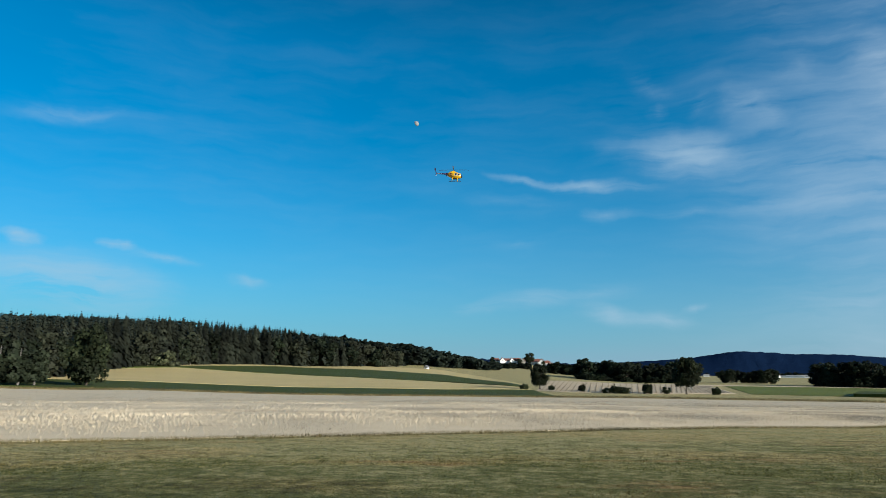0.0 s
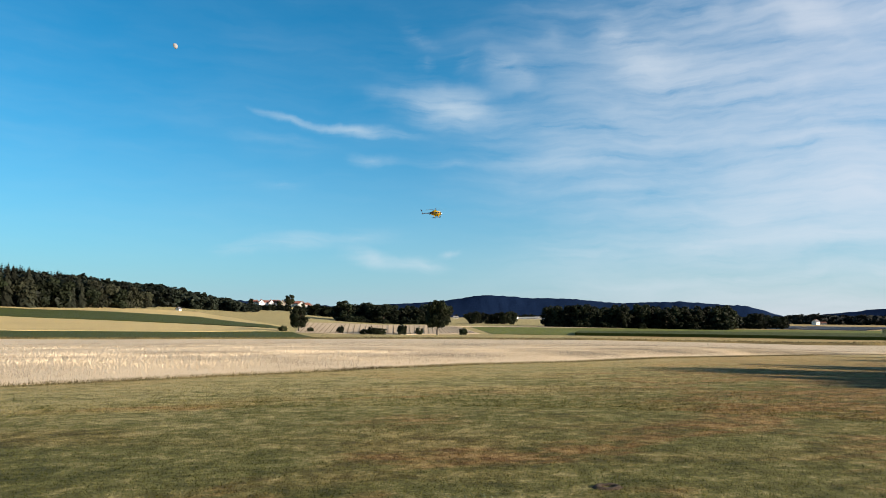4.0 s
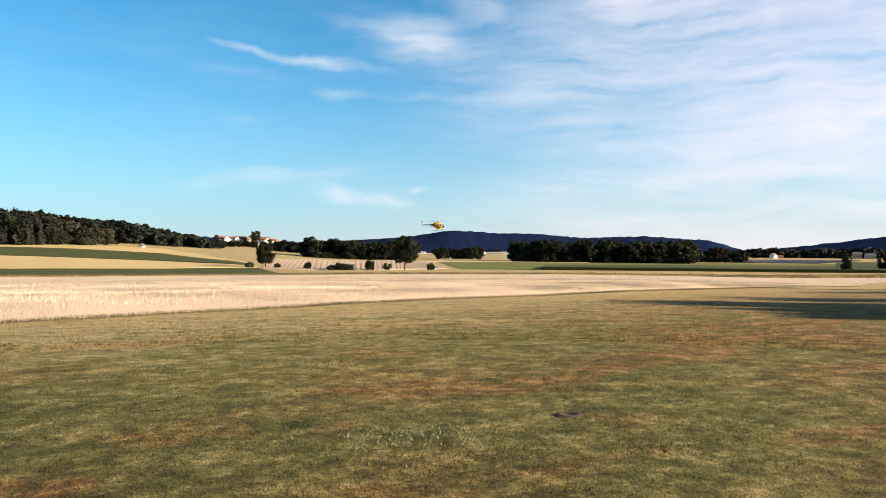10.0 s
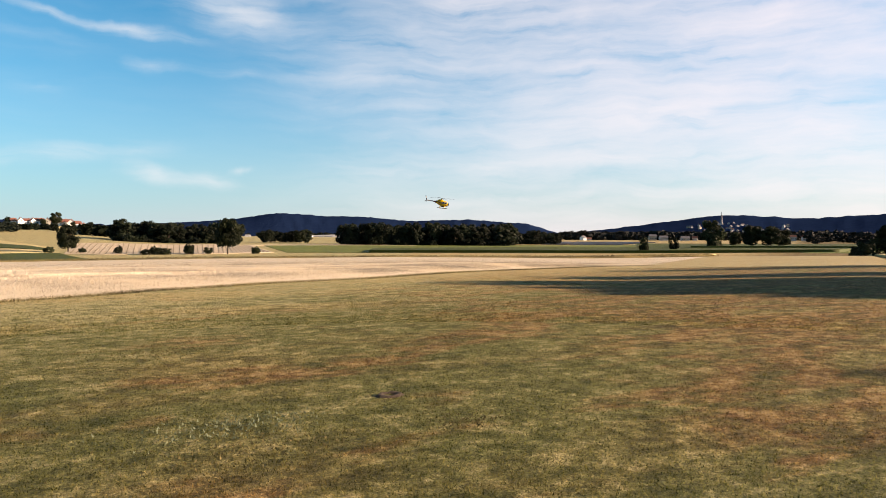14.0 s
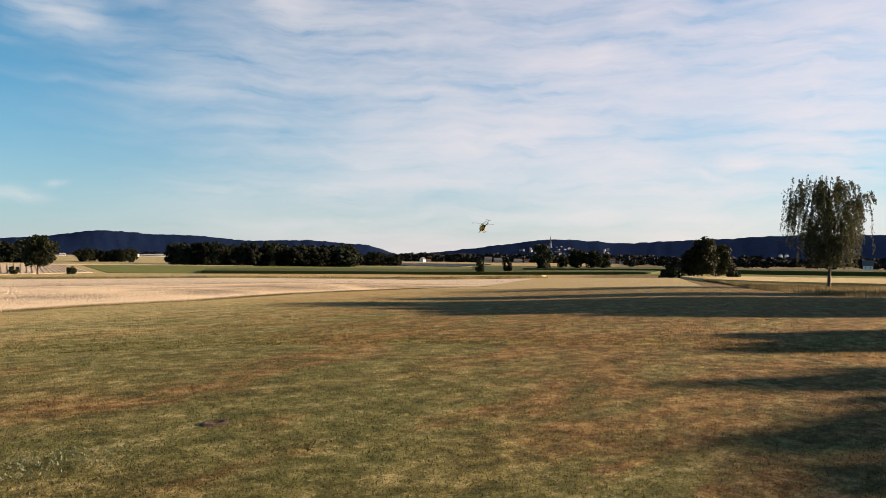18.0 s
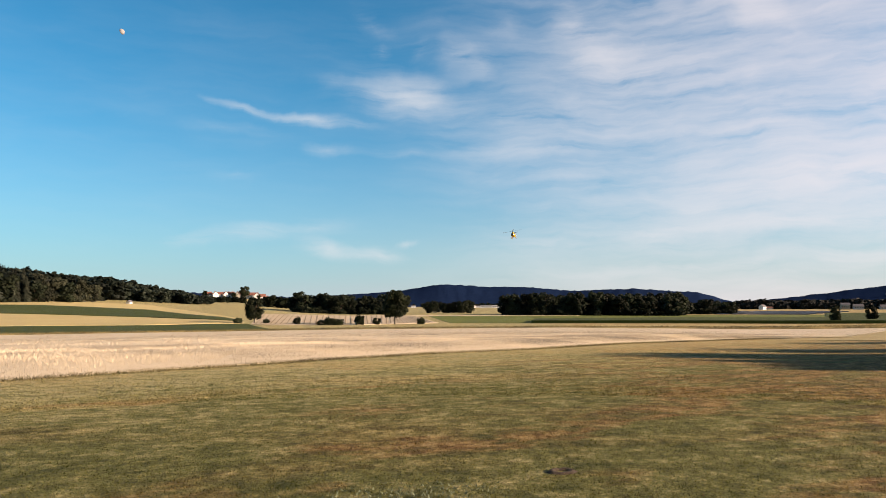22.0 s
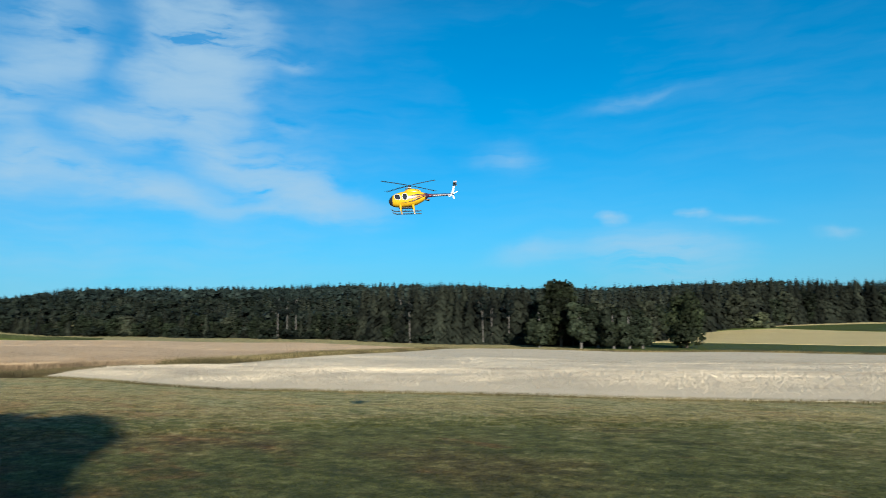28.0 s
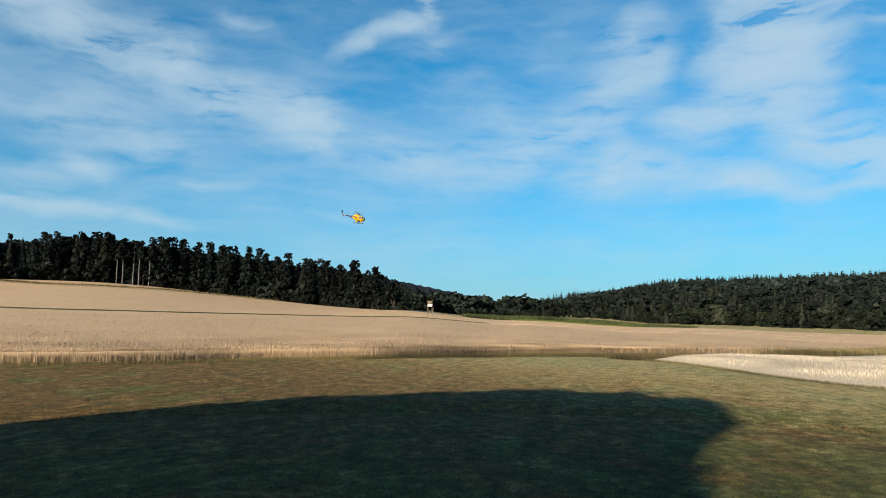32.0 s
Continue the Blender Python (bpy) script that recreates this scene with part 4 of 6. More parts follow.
def plant_woods():
    rng = np.random.default_rng(77)
    for a in np.linspace(4.4, 90, 235):
        a += rng.uniform(-0.2, 0.2)
        r = edge_left(a) + rng.uniform(0, 9)
        p = at(a, r)
        top, pick = room(p.x, p.y), rng.random()
        # shares of grey leafy trees, dark leafy trees and birches, then how tall they and the spruces grow
        if a < 8.5:
            grey, dark, birch, low, high = 0.5, 0.86, 0.9, 0.58, 0.88
        elif a < 13:
            grey, dark, birch, low, high = 0.4, 0.58, 0.62, 0.58, 0.86
        elif a < 27:
            grey, dark, birch, low, high = 0.1, 0.22, 0.25, 0.5, 0.8
        elif a < 39:
            grey, dark, birch, low, high = 0.12, 0.3, 0.5, 0.5, 0.75
        elif a < 53:
            grey, dark, birch, low, high = 0.06, 0.12, 0.2, 0.45, 0.7
        else:
            grey, dark, birch, low, high = 0.12, 0.74, 0.8, 0.22, 0.42
        h = top * rng.uniform(low, high)
        if pick < grey:
            tree("broad_tree", GREYBROAD, a, r, min(h, 15), "grey-green leafy tree at the edge of the mixed wood", "tree", "trees along the wood's edge", wide=rng.uniform(0.8, 1.2))
        elif pick < dark:
            tree("broad_tree", LOWBROAD_FAR, a, r, min(h, 15), "dark leafy tree at the edge of the mixed wood", "tree", "trees along the wood's edge", wide=rng.uniform(0.8, 1.2))
        elif pick < birch:
            tree("birch_tree", PALE, a, r - 2, min(h * 0.85, 12), "pale leafy birch at the edge of the spruce wood", "tree", "trees along the wood's edge")
        else:
            h = min(22, top * (rng.uniform(0.3, 0.55) if a > 53 else rng.uniform(0.72, 0.98)))
            tree("spruce_tree", SPRUCES, a, r, h, "dark spruce at the edge of the wood", "tree", "trees along the wood's edge", wide=rng.uniform(1.0, 1.5))
    for a in (57.9, 58.6, 59.3, 49.6, 48.9, 43.0, 42.3, 40.9):
        tree("pine_tree", BARE_PINES, a, edge_left(a) - 1, rng.uniform(13, 15), "spruce-wood pine with a bare pale trunk at the wood's edge", "tree", "bare pines at the left wood", wide=0.9)
    lowland = lambda x, y: 0.62 if math.degrees(math.atan2(-x, y)) > 53 else 1.0
    pts = scatter(9, 92, 0, 260, 960, rng, lambda a: edge_left(a) + 8)
    wood("spruce_wood", SPRUCES_FAR, pts, [min(rng.uniform(14, 21), room(x, y) * rng.uniform(0.7, 1.0) * lowland(x, y)) for x, y in pts], M_SPRUCE, "dense dark spruce wood covering the rising hillside")
    pts = scatter(50, 92, 0, 330, 700, rng, lambda a: edge_left(a) + 6)
    wood("mixed_wood", CROWNS, pts, [min(rng.uniform(6, 11), room(x, y) * rng.uniform(0.4, 0.85)) for x, y in pts], M_MIXED, "leafy crowns of the mixed wood on the slope")
    pts = scatter(10, 97, 0, 480, 1270, rng, lambda a: edge_left(a) + 230)
    wood("spruce_wood", SPRUCES_FAR, pts, [min(rng.uniform(17, 22), room(x, y) * rng.uniform(0.84, 1.06)) for x, y in pts], M_SPRUCE_HAZED, "far dark spruce wood on the hill ridge")
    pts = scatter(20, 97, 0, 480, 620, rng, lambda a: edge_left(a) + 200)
    wood("mixed_wood", CROWNS, pts, [min(rng.uniform(10, 17), room(x, y) * rng.uniform(0.64, 0.84)) for x, y in pts], M_SPRUCE_HAZED, "dark rounded crowns among the spruces of the ridge")
    pts = scatter(30, 90, 0, 22, 200, rng, lambda a: edge_left(a) - 5)
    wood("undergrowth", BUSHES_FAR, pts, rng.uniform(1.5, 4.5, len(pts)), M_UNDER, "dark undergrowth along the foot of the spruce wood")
    pts = scatter(84, 97, 0, 160, 150, rng, lambda a: 430)
    wood("mixed_wood", CROWNS, pts, rng.uniform(10, 15, len(pts)), M_MIXED, "dark wood in the saddle between the hills")
    for i, a in enumerate(np.linspace(94.5, 142, 175)):
        a += rng.uniform(-0.2, 0.2)
        h = rng.uniform(14, 19.5) * float(np.interp(a, [94.5, 97, 101, 106, 112, 118, 124, 130], [0.6, 0.86, 1.08, 1.1, 1.1, 1.1, 0.86, 0.8]))
        if i % 9 == 4 or (a > 116.5 and i % 3 == 0):
            tree("spruce_tree", SPRUCES, a, edge_hill(a) + rng.uniform(0, 12), h * 0.88, "dark spruce among the pines above the barley", "tree", "trees along the hill wood", wide=rng.uniform(0.9, 1.2))
        else:
            tree("pine_tree", PINES, a, edge_hill(a) + rng.uniform(0, 9), h, "tall dark pine above the barley", "tree", "trees along the hill wood", wide=rng.uniform(0.9, 1.35))
        if rng.random() < 0.75 and not 113.6 < a < 117:
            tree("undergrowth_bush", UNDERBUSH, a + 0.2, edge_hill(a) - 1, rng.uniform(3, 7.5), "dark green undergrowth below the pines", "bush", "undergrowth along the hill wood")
    for a in (114.2, 114.9, 115.3, 116.0, 116.4):
        tree("pine_tree", BARE_PINES, a, edge_hill(a) - 1, rng.uniform(16, 18), "tall pine with a bare pale trunk at the wood's edge", "tree", "bare pines at the hill wood", wide=1.0)
    fall = lambda x, y: float(np.interp(math.degrees(math.atan2(-x, y)), [94.5, 97, 101, 106, 112, 118, 124, 130], [0.55, 0.78, 1.0, 1.02, 1.06, 1.06, 0.82, 0.74]))
    pts = scatter(95.5, 146, 0, 110, 560, rng, lambda a: edge_hill(a) + 8)
    wood("pine_wood", PINES_FAR, pts, [rng.uniform(14, 17.5) * fall(x, y) for x, y in pts], M_PINE, "dark pine wood on the hilltop")
    pts = scatter(95, 146, 0, 90, 420, rng, lambda a: edge_hill(a) + 4)
    wood("undergrowth", MASS_FAR, pts, [rng.uniform(5, 8.5) * fall(x, y) for x, y in pts], M_UNDER, "undergrowth inside the pine wood, shade put into its colour")
    pts = scatter(3.5, 14, 0, 260, 150, rng, lambda a: edge_left(a) + 6)
    wood("mixed_wood", CROWNS, pts, [min(rng.uniform(11, 17), room(x, y) * rng.uniform(0.72, 0.95)) for x, y in pts], M_MIXED, "rounded leafy crowns where the wood runs out")
    pts = scatter(-3.5, 5.2, 0, 120, 190, rng, lambda a: 520)
    wood("mixed_wood", CROWNS, pts, [rng.uniform(0.75, 1.05) * float(np.interp(math.degrees(math.atan2(-x, y)), [-3.5, -2, 1, 3, 5.2], [5, 7, 11, 13, 14])) for x, y in pts], M_MIXED, "dark wood running out towards the village")
    pts = scatter(-9.0, 0, 0, 60, 150, rng, lambda a: 590)
    wood("hedge_wood", MASS_FAR, pts, rng.uniform(2.5, 5.0, len(pts)), M_LEAF, "dark tree belt below the village")
    pts = scatter(-10.5, -7.5, 0, 60, 40, rng, lambda a: 520)
    wood("hedge_wood", MASS_FAR, pts, rng.uniform(4, 7.5, len(pts)), M_LEAF, "dark bushes beside the stubble")
    pts = scatter(-64, -44, 0, 300, 420, rng, lambda a: 930)
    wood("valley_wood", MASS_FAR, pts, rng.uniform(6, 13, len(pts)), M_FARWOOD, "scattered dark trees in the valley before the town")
    pts = scatter(-82, -62, 0, 500, 330, rng, lambda a: 560)
    pts = np.array([p for p in pts if not (-74.6 < math.degrees(math.atan2(-p[0], p[1])) < -72.2 and math.hypot(*p) < 720)])  # a gap before the silos
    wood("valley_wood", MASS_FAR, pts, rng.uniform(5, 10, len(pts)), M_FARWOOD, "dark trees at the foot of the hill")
    pts = scatter(-44, -19, 0, 500, 220, rng, lambda a: 1600)
    wood("valley_wood", MASS_FAR, pts, rng.uniform(6, 12, len(pts)), M_LEAF, "far trees behind the halls")


plant_woods()


def plant_single():
    t = tree
    t("broad_tree", LOWBROAD, 27.4, 190, 14.8, "dense dark broadleaf tree standing at the field corner", wide=0.8, k=0)
    t("broad_tree", LOWBROAD, 36.8, 200, 19, "tall broad tree rising above the wood's edge", wide=0.75, k=1)
    for a, r, h in ((30.6, 188, 9), (31.6, 186, 10.5), (32.8, 186, 11), (34, 190, 12), (35.3, 190, 12), (38.5, 196, 12)):
        t("birch_tree", PALE, a, r, h, "pale leafy birch at the corner of the wood", "tree", "birches at the wood's corner", wide=1.0)
    t("willow_bush", WILLOWS, 22.3, 326, 7.5, "pale green rounded willow before the dark wood", "bush", wide=1.25)
    t("apple_tree", HEDGEROW, -6.7, 226, 7.2, "small round tree in the hedge by the stubble", wide=0.9, k=1)
    t("broad_tree", HEDGEROW, -17.7, 211, 10.0, "full round tree standing in the hedge row", wide=0.78, k=2)
    for a, r, h, w in ((-14.9, 207, 3.4, 0.85), (-10.0, 215, 2.5, 0.8), (-13.3, 206, 2.0, 1.4), (-12.6, 206, 2.5, 1.2), (-11.9, 206, 1.7, 1.5), (-16.3, 210, 2.2, 1.0), (-19.8, 211, 2.3, 1.1), (-5.5, 224, 2.0, 1.2), (-7.6, 224, 1.6, 1.3)):
        t("hedge_bush", SHRUBS, a, r, h, "dark round bush in the hedge row", "bush", "bushes along the hedge", wide=w)
    for a, r, h, w in ((-50.5, 226, 5.3, 0.55), (-52.7, 246, 5.2, 0.6)):
        t("juniper_bush", SHRUBS, a, r, h, "narrow upright dark bush in the meadow", "bush", "upright bushes in the meadow", wide=w)
    t("broad_tree", ROUND, -55.6, 298, 11.6, "round dark tree in the meadow before the town", wide=0.9, k=0)
    for a, r, h in ((-58.3, 415, 11.5), (-59.6, 415, 11), (-60.4, 420, 9), (-57.2, 440, 8)):
        t("broad_tree", LOWBROAD, a, r, h, "dark round tree among those before the town", "tree", "trees before the town", wide=1.2)
    for a, r, h in ((-67.7, 186, 10.0), (-68.9, 192, 8.7), (-66.9, 184, 7.0)):
        t("broad_tree", LOWBROAD, a, r, h, "dark broadleaf tree in the clump by the field's end", "tree", "trees in the field clump", wide=1.0)
    for a, r, h in ((-65.6, 180, 4.0), (-65.0, 182, 2.6), (-69.8, 184, 3.2)):
        t("hedge_bush", SHRUBS, a, r, h, "green shrub beside the tree clump", "bush", "bushes by the tree clump", wide=1.0)
    t("birch_tree", WEEPER, -76.1, 78, 11.2, "weeping birch with hanging twigs and a brown trunk", wide=0.98)
    rng = np.random.default_rng(9)
    for a0, a1, r, h, n, lab in ((-18.6, -9.6, 420, 11, 30, "dark broadleaf tree in the copse behind the stubble"), (-23.9, -20.2, 450, 8.2, 9, "round tree in the valley before the halls"),
                                 (-40.2, -26.6, 385, 11.5, 46, "dark green tree in the long valley wood"), (-43.9, -40.0, 470, 8.6, 13, "dark tree at the end of the valley wood")):
        for i in range(n):
            a = a0 + (a1 - a0) * (i + rng.uniform(0, 1)) / n
            t("copse_tree", BROAD_FAR, a, r + rng.uniform(0, 45), h * rng.uniform(0.8, 1.12), lab, "tree", "trees in the valley woods", wide=rng.uniform(0.9, 1.25))
    for a0, a1, r, h, n in ((-18.6, -9.6, 425, 8.5, 60), (-40.2, -26.8, 392, 9.5, 90), (-43.9, -40.2, 475, 7, 22)):
        pts = scatter(a0, a1, 0, 45, n, rng, lambda a: r)
        wood("copse", MASS, pts, rng.uniform(0.75, 1.1, n) * h, M_LEAF, "dense dark copse in the valley")
        pts = scatter(a0, a1, 0, 8, n // 2, rng, lambda a: r - 10)
        wood("copse_edge", BUSHES_FAR, pts, rng.uniform(2.0, 4.5, n // 2), M_LEAF, "dark bushes at the foot of the valley copse")
    # behind the camera: trees whose shade lies on the turf
    for u, v, h, w in ((-17, -7.9, 9.7, 0.9), (-15.5, -11.2, 7.9, 0.93), (-17.5, -6.2, 9.4, 0.74), (-16.5, -9.6, 9.0, 0.92), (-16, -14.9, 5.7, 0.85), (-12, -8.2, 7.8, 0.92), (-12, -5.7, 7.6, 0.66), (-13, -11.8, 6.4, 0.99), (-9, -7.0, 6.2, 0.92), (-13.5, -5.0, 7.8, 0.56), (-13.5, -3.9, 6.8, 0.55), (-12, -3.5, 5.7, 0.55)):
        x, y = -0.829 * u + 0.559 * v, 0.559 * u + 0.829 * v
        a, r = math.degrees(math.atan2(-x, y)), math.hypot(x, y)
        t("broad_tree", SHADY, a, r, h, "broad shady tree beside the turf", "tree", "trees that shade the turf", wide=w)
    for u, v, h, w in ((-45, 2.9, 10.5, 0.62), (-45, 4.4, 10.9, 0.66), (-45, 6.0, 11.1, 0.6), (-45.5, 7.2, 11.2, 0.5), (-45.5, 8.4, 11.1, 0.44), (-45, 13.3, 10.4, 0.46), (-46, 13.5, 10.0, 0.46), (-46, 21.5, 9.9, 0.39), (-46, 25.4, 11.3, 0.49), (-46.5, 29.1, 12.6, 0.49), (-47, 32.9, 13.5, 0.45), (-54, 40.4, 13.6, 0.53), (-54, 5.8, 11.6, 0.67), (-58, 17.8, 10.9, 0.66), (-56, 22.8, 12.3, 0.60), (-56, 27.7, 12.9, 0.60), (-56, 31.6, 13.3, 0.54)):
        x, y = -0.829 * u + 0.559 * v, 0.559 * u + 0.829 * v
        a, r = math.degrees(math.atan2(-x, y)), math.hypot(x, y)
        t("broad_tree", SHADY, a, r, h, "tall tree in the row beside the turf", "tree", "trees that shade the turf", wide=w)


plant_single()


# ---- far hills ----
def hill(name, az0, az1, r, profile, label, mat=None):
    """A long wooded ridge far off: bearings and heights of its crest, falling to the plain on both sides."""
    n, m = 160, 12
    rng = np.random.default_rng(int(r))
    az = np.linspace(az0, az1, n)
    el = np.interp(az, [p[0] for p in profile][::-1] if profile[0][0] > profile[-1][0] else [p[0] for p in profile], [p[1] for p in profile][::-1] if profile[0][0] > profile[-1][0] else [p[1] for p in profile])
    k = np.hanning(9) / np.hanning(9).sum()
    el = np.convolve(np.pad(el, 4, mode="edge"), k, "valid")
    crest = EYE + r * np.tan(np.radians(el)) + rng.normal(scale=0.7, size=n)
    V = []
    for j in range(m):
        w = j / (m - 1)
        d = r - 700 + 1000 * w
        f = math.sin(math.pi * min(1, w / 0.7) / 2) ** 1.3 if w < 0.7 else math.cos((w - 0.7) / 0.3 * math.pi / 2)
        z = -12 + (crest + 12) * f + (rng.normal(scale=1, size=n) if 0 < j < m - 1 else 0)
        V.append(np.stack([-d * np.sin(np.radians(az)), d * np.cos(np.radians(az)), z], 1))
    idx = np.arange(n * m).reshape(m, n)
    F = np.stack([idx[:-1, :-1], idx[:-1, 1:], idx[1:, 1:], idx[1:, :-1]], -1).reshape(-1, 4)
    return tagged(new(name, tri_mesh(name, np.concatenate(V), F, mat or M_HAZE_HILL, True)), label, "hill", kind="structure")


hill("hill", -46, -2, 3300, [(-46, -0.4), (-43.7, 0.3), (-41.7, 0.98), (-36.7, 1.34), (-31.8, 1.2), (-28.4, 1.51), (-25, 1.55), (-21.5, 1.78), (-18.2, 1.24), (-13.4, 0.9), (-8, 0.6), (-2, 0.2)], "long wooded hill on the horizon, haze blue in its colour")
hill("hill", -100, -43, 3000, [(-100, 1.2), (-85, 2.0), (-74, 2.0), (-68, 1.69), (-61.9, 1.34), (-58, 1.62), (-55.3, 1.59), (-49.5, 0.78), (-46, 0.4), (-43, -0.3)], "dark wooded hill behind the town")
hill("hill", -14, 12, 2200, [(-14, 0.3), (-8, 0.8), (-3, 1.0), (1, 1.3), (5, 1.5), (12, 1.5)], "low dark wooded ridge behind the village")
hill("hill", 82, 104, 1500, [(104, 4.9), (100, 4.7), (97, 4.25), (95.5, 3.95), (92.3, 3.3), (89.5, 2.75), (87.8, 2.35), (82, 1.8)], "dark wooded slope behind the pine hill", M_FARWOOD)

# ---- standing crops and grass ----
def loft_points(near, far, n, lo, hi, rng, power=1.0, rise=0.0, lip=0.04):
    """Random places in a field, between the shares lo and hi of the way from its near to its far edge."""
    a, b = smooth_line(resampled(near, 200)), smooth_line(resampled(far, 200))
    u = rng.uniform(0, 199, n)
    i = np.clip(u.astype(int), 0, 198)
    f = (u - i)[:, None]
    pa, pb = a[i] * (1 - f) + a[i + 1] * f, b[i] * (1 - f) + b[i + 1] * f
    w = (lo + (hi - lo) * rng.uniform(0, 1, n) ** power)[:, None]
    p = pa * (1 - w) + pb * w
    if rise:  # low at the near edge
        tall = np.interp(w[:, 0], [0, 0.02, 0.06], [lip, 0.5 + lip / 2, 1.0]) * np.interp(u / 199, [0.74, 1.0], [1.0, 0.0])
        return np.column_stack([p, gz(p[:, 0], p[:, 1]) + rise * (tall - 1)])
    return np.column_stack([p, gz(p[:, 0], p[:, 1])])


def along(line, n, width, rng, shift=0.0):
    """Random places in a band along a line."""
    p = smooth_line(resampled(line, 300))
    u = rng.uniform(0, 299, n)
    i = np.clip(u.astype(int), 0, 298)
    f = (u - i)[:, None]
    d = p[i + 1] - p[i]
    d /= np.linalg.norm(d, axis=1)[:, None] + 1e-9
    q = p[i] * (1 - f) + p[i + 1] * f + np.stack([-d[:, 1], d[:, 0]], 1) * (shift + width * rng.uniform(-0.5, 0.5, n))[:, None]
    return np.column_stack([q, gz(q[:, 0], q[:, 1])])


def grow_crops():
    rng = np.random.default_rng(3)
    blades("wheat_stalks", loft_points(NEAR_A, FAR_A, 80000, 0.0, 0.05, rng, 0.9, 0.47), 0.535, 0.012, M_STALK_EDGE, rng, 0.15, "ripe wheat stalks with pale ears at the field's edge", "wheat", 0.25, False, (0.9, 1.1))
    blades("wheat_stalks", loft_points(NEAR_A, FAR_A, 150000, 0.01, 0.14, rng, 1.0, 0.47), 0.525, 0.013, M_STALK_A, rng, 0.1, "ripe pale wheat ears near the field's edge", "wheat", 0.16, True)
    blades("wheat_stalks", loft_points(NEAR_A, FAR_A, 110000, 0.1, 0.42, rng, 1.2, 0.47), 0.52, 0.018, M_STALK_A, rng, 0.1, "ripe pale wheat ears in the middle of the field", "wheat", 0.16, True)
    blades("wheat_stalks", loft_points(NEAR_A, FAR_A, 60000, 0.35, 1.0, rng, 1.2, 0.47), 0.525, 0.035, M_STALK_A, rng, 0.1, "ripe pale wheat ears towards the field's far end", "wheat", 0.16, True)
    blades("barley_stalks", loft_points(NEAR_B, MID_B, 90000, 0.0, 0.016, rng, 0.9, 0.48, 0.9), 0.53, 0.015, M_STALK_B, rng, 0.14, "ripe barley stalks at the field's edge", "barley", 0.72, False, (0.8, 1.08))
    blades("barley_stalks", loft_points(NEAR_B, MID_B, 170000, 0.014, 1.0, rng, 2.3, 0.48, 0.9), 0.57, 0.028, M_STALK_B, rng, 0.12, "ripe golden barley ears on the slope", "barley", 0.18, True)
    blades("barley_stalks", loft_points(MID_B2, FAR_B, 36000, 0.0, 1.0, rng, 1.0), 0.6, 0.08, M_STALK_B, rng, 0.12, "ripe golden barley ears below the pines", "barley", 0.18, True)
    blades("verge_grass", along(NEAR_A, 34000, 1.1, rng, -0.4), 0.12, 0.013, M_FRINGE, rng, 0.9, "dark uncut grass fringe along the wheat")
    blades("verge_grass", along(NEAR_B, 30000, 1.2, rng, 0.4), 0.16, 0.016, M_FRINGE, rng, 0.9, "dark uncut grass fringe along the barley")
    blades("margin_grass", along([(-58, 27), (-84, 62), (-121, 114)], 30000, 5.0, rng), 0.85, 0.04, M_DRYGRASS, rng, 0.5, "tall dry grass on the margin between wheat and barley")
    blades("margin_grass", along([(-37, -6), (-41, -0.5), (-45, 5), (-50, 11)], 16000, 2.4, rng), 0.22, 0.014, M_FRINGE, rng, 0.5, "dry grass at the corner of the two fields")
    blades("margin_grass", along([(-56, 25), (-84, 62), (-121, 114)], 36000, 5.5, rng), 0.9, 0.045, M_FRINGE, rng, 0.5, "olive weeds on the margin between wheat and barley")
    blades("margin_grass", along([(-44, 9.5), (-58, 27)], 14000, 2.6, rng), 0.4, 0.02, M_DRYGRASS, rng, 0.7, "low dry grass where wheat and barley meet")
    far_line = [(x * 1.03, y * 1.03) for x, y in FAR_A]
    blades("margin_grass", along(far_line, 30000, 6.0, rng), 0.62, 0.1, M_DRYGRASS, rng, 0.5, "ochre dry grass strip behind the wheat")
    blades("verge_grass", along([(x * 1.065, y * 1.065) for x, y in FAR_A[1:]], 22000, 2.5, rng), 0.7, 0.13, M_FRINGE, rng, 0.5, "dark weeds along the ditch behind the wheat")
    top_line = [(-262, -70), (-245, -96), (-226, -113), (-214, -128), (-222, -150), (-240, -186)]
    blades("margin_grass", along(top_line, 9000, 7.0, rng), 0.8, 0.14, M_DRYGRASS, rng, 0.5, "pale dry grass strip between barley and pine wood")
    blades("verge_grass", along([(x * 1.03, y * 1.03) for x, y in top_line], 7000, 6.0, rng), 1.1, 0.2, M_FRINGE, rng, 0.5, "olive weeds at the foot of the pine wood")
    blades("margin_grass", along(MID_B2[3:], 5000, 2.0, rng, 1.0), 0.45, 0.12, M_FRINGE, rng, 0.4, "dark grass along the track through the barley")
    # rough tall grass at the valley side of the turf
    near = [(150, 62), (84, 31.5), (61, 20.5), (48, 11), (45, 0)]
    far = [(160, 68), (104, 42), (90, 30), (88, 18), (88, 0)]
    blades("rough_grass", loft_points(near, far, 12000, 0.0, 1.0, rng, 1.0), 0.42, 0.03, M_FRINGE, rng, 1.1, "olive weeds among the dry unmown grass")
    blades("rough_grass", loft_points(near, far, 90000, 0.0, 1.0, rng), 0.34, 0.022, M_DRYGRASS, rng, 1.1, "tall dry unmown grass beside the turf")
    field("hay_field", [(56, 54), (58, 42), (66, 27)], [(143, 99), (152, 85), (162, 72)], 0.04, M_HAY, "pale mown hay field beside the wheat", 40, 30)
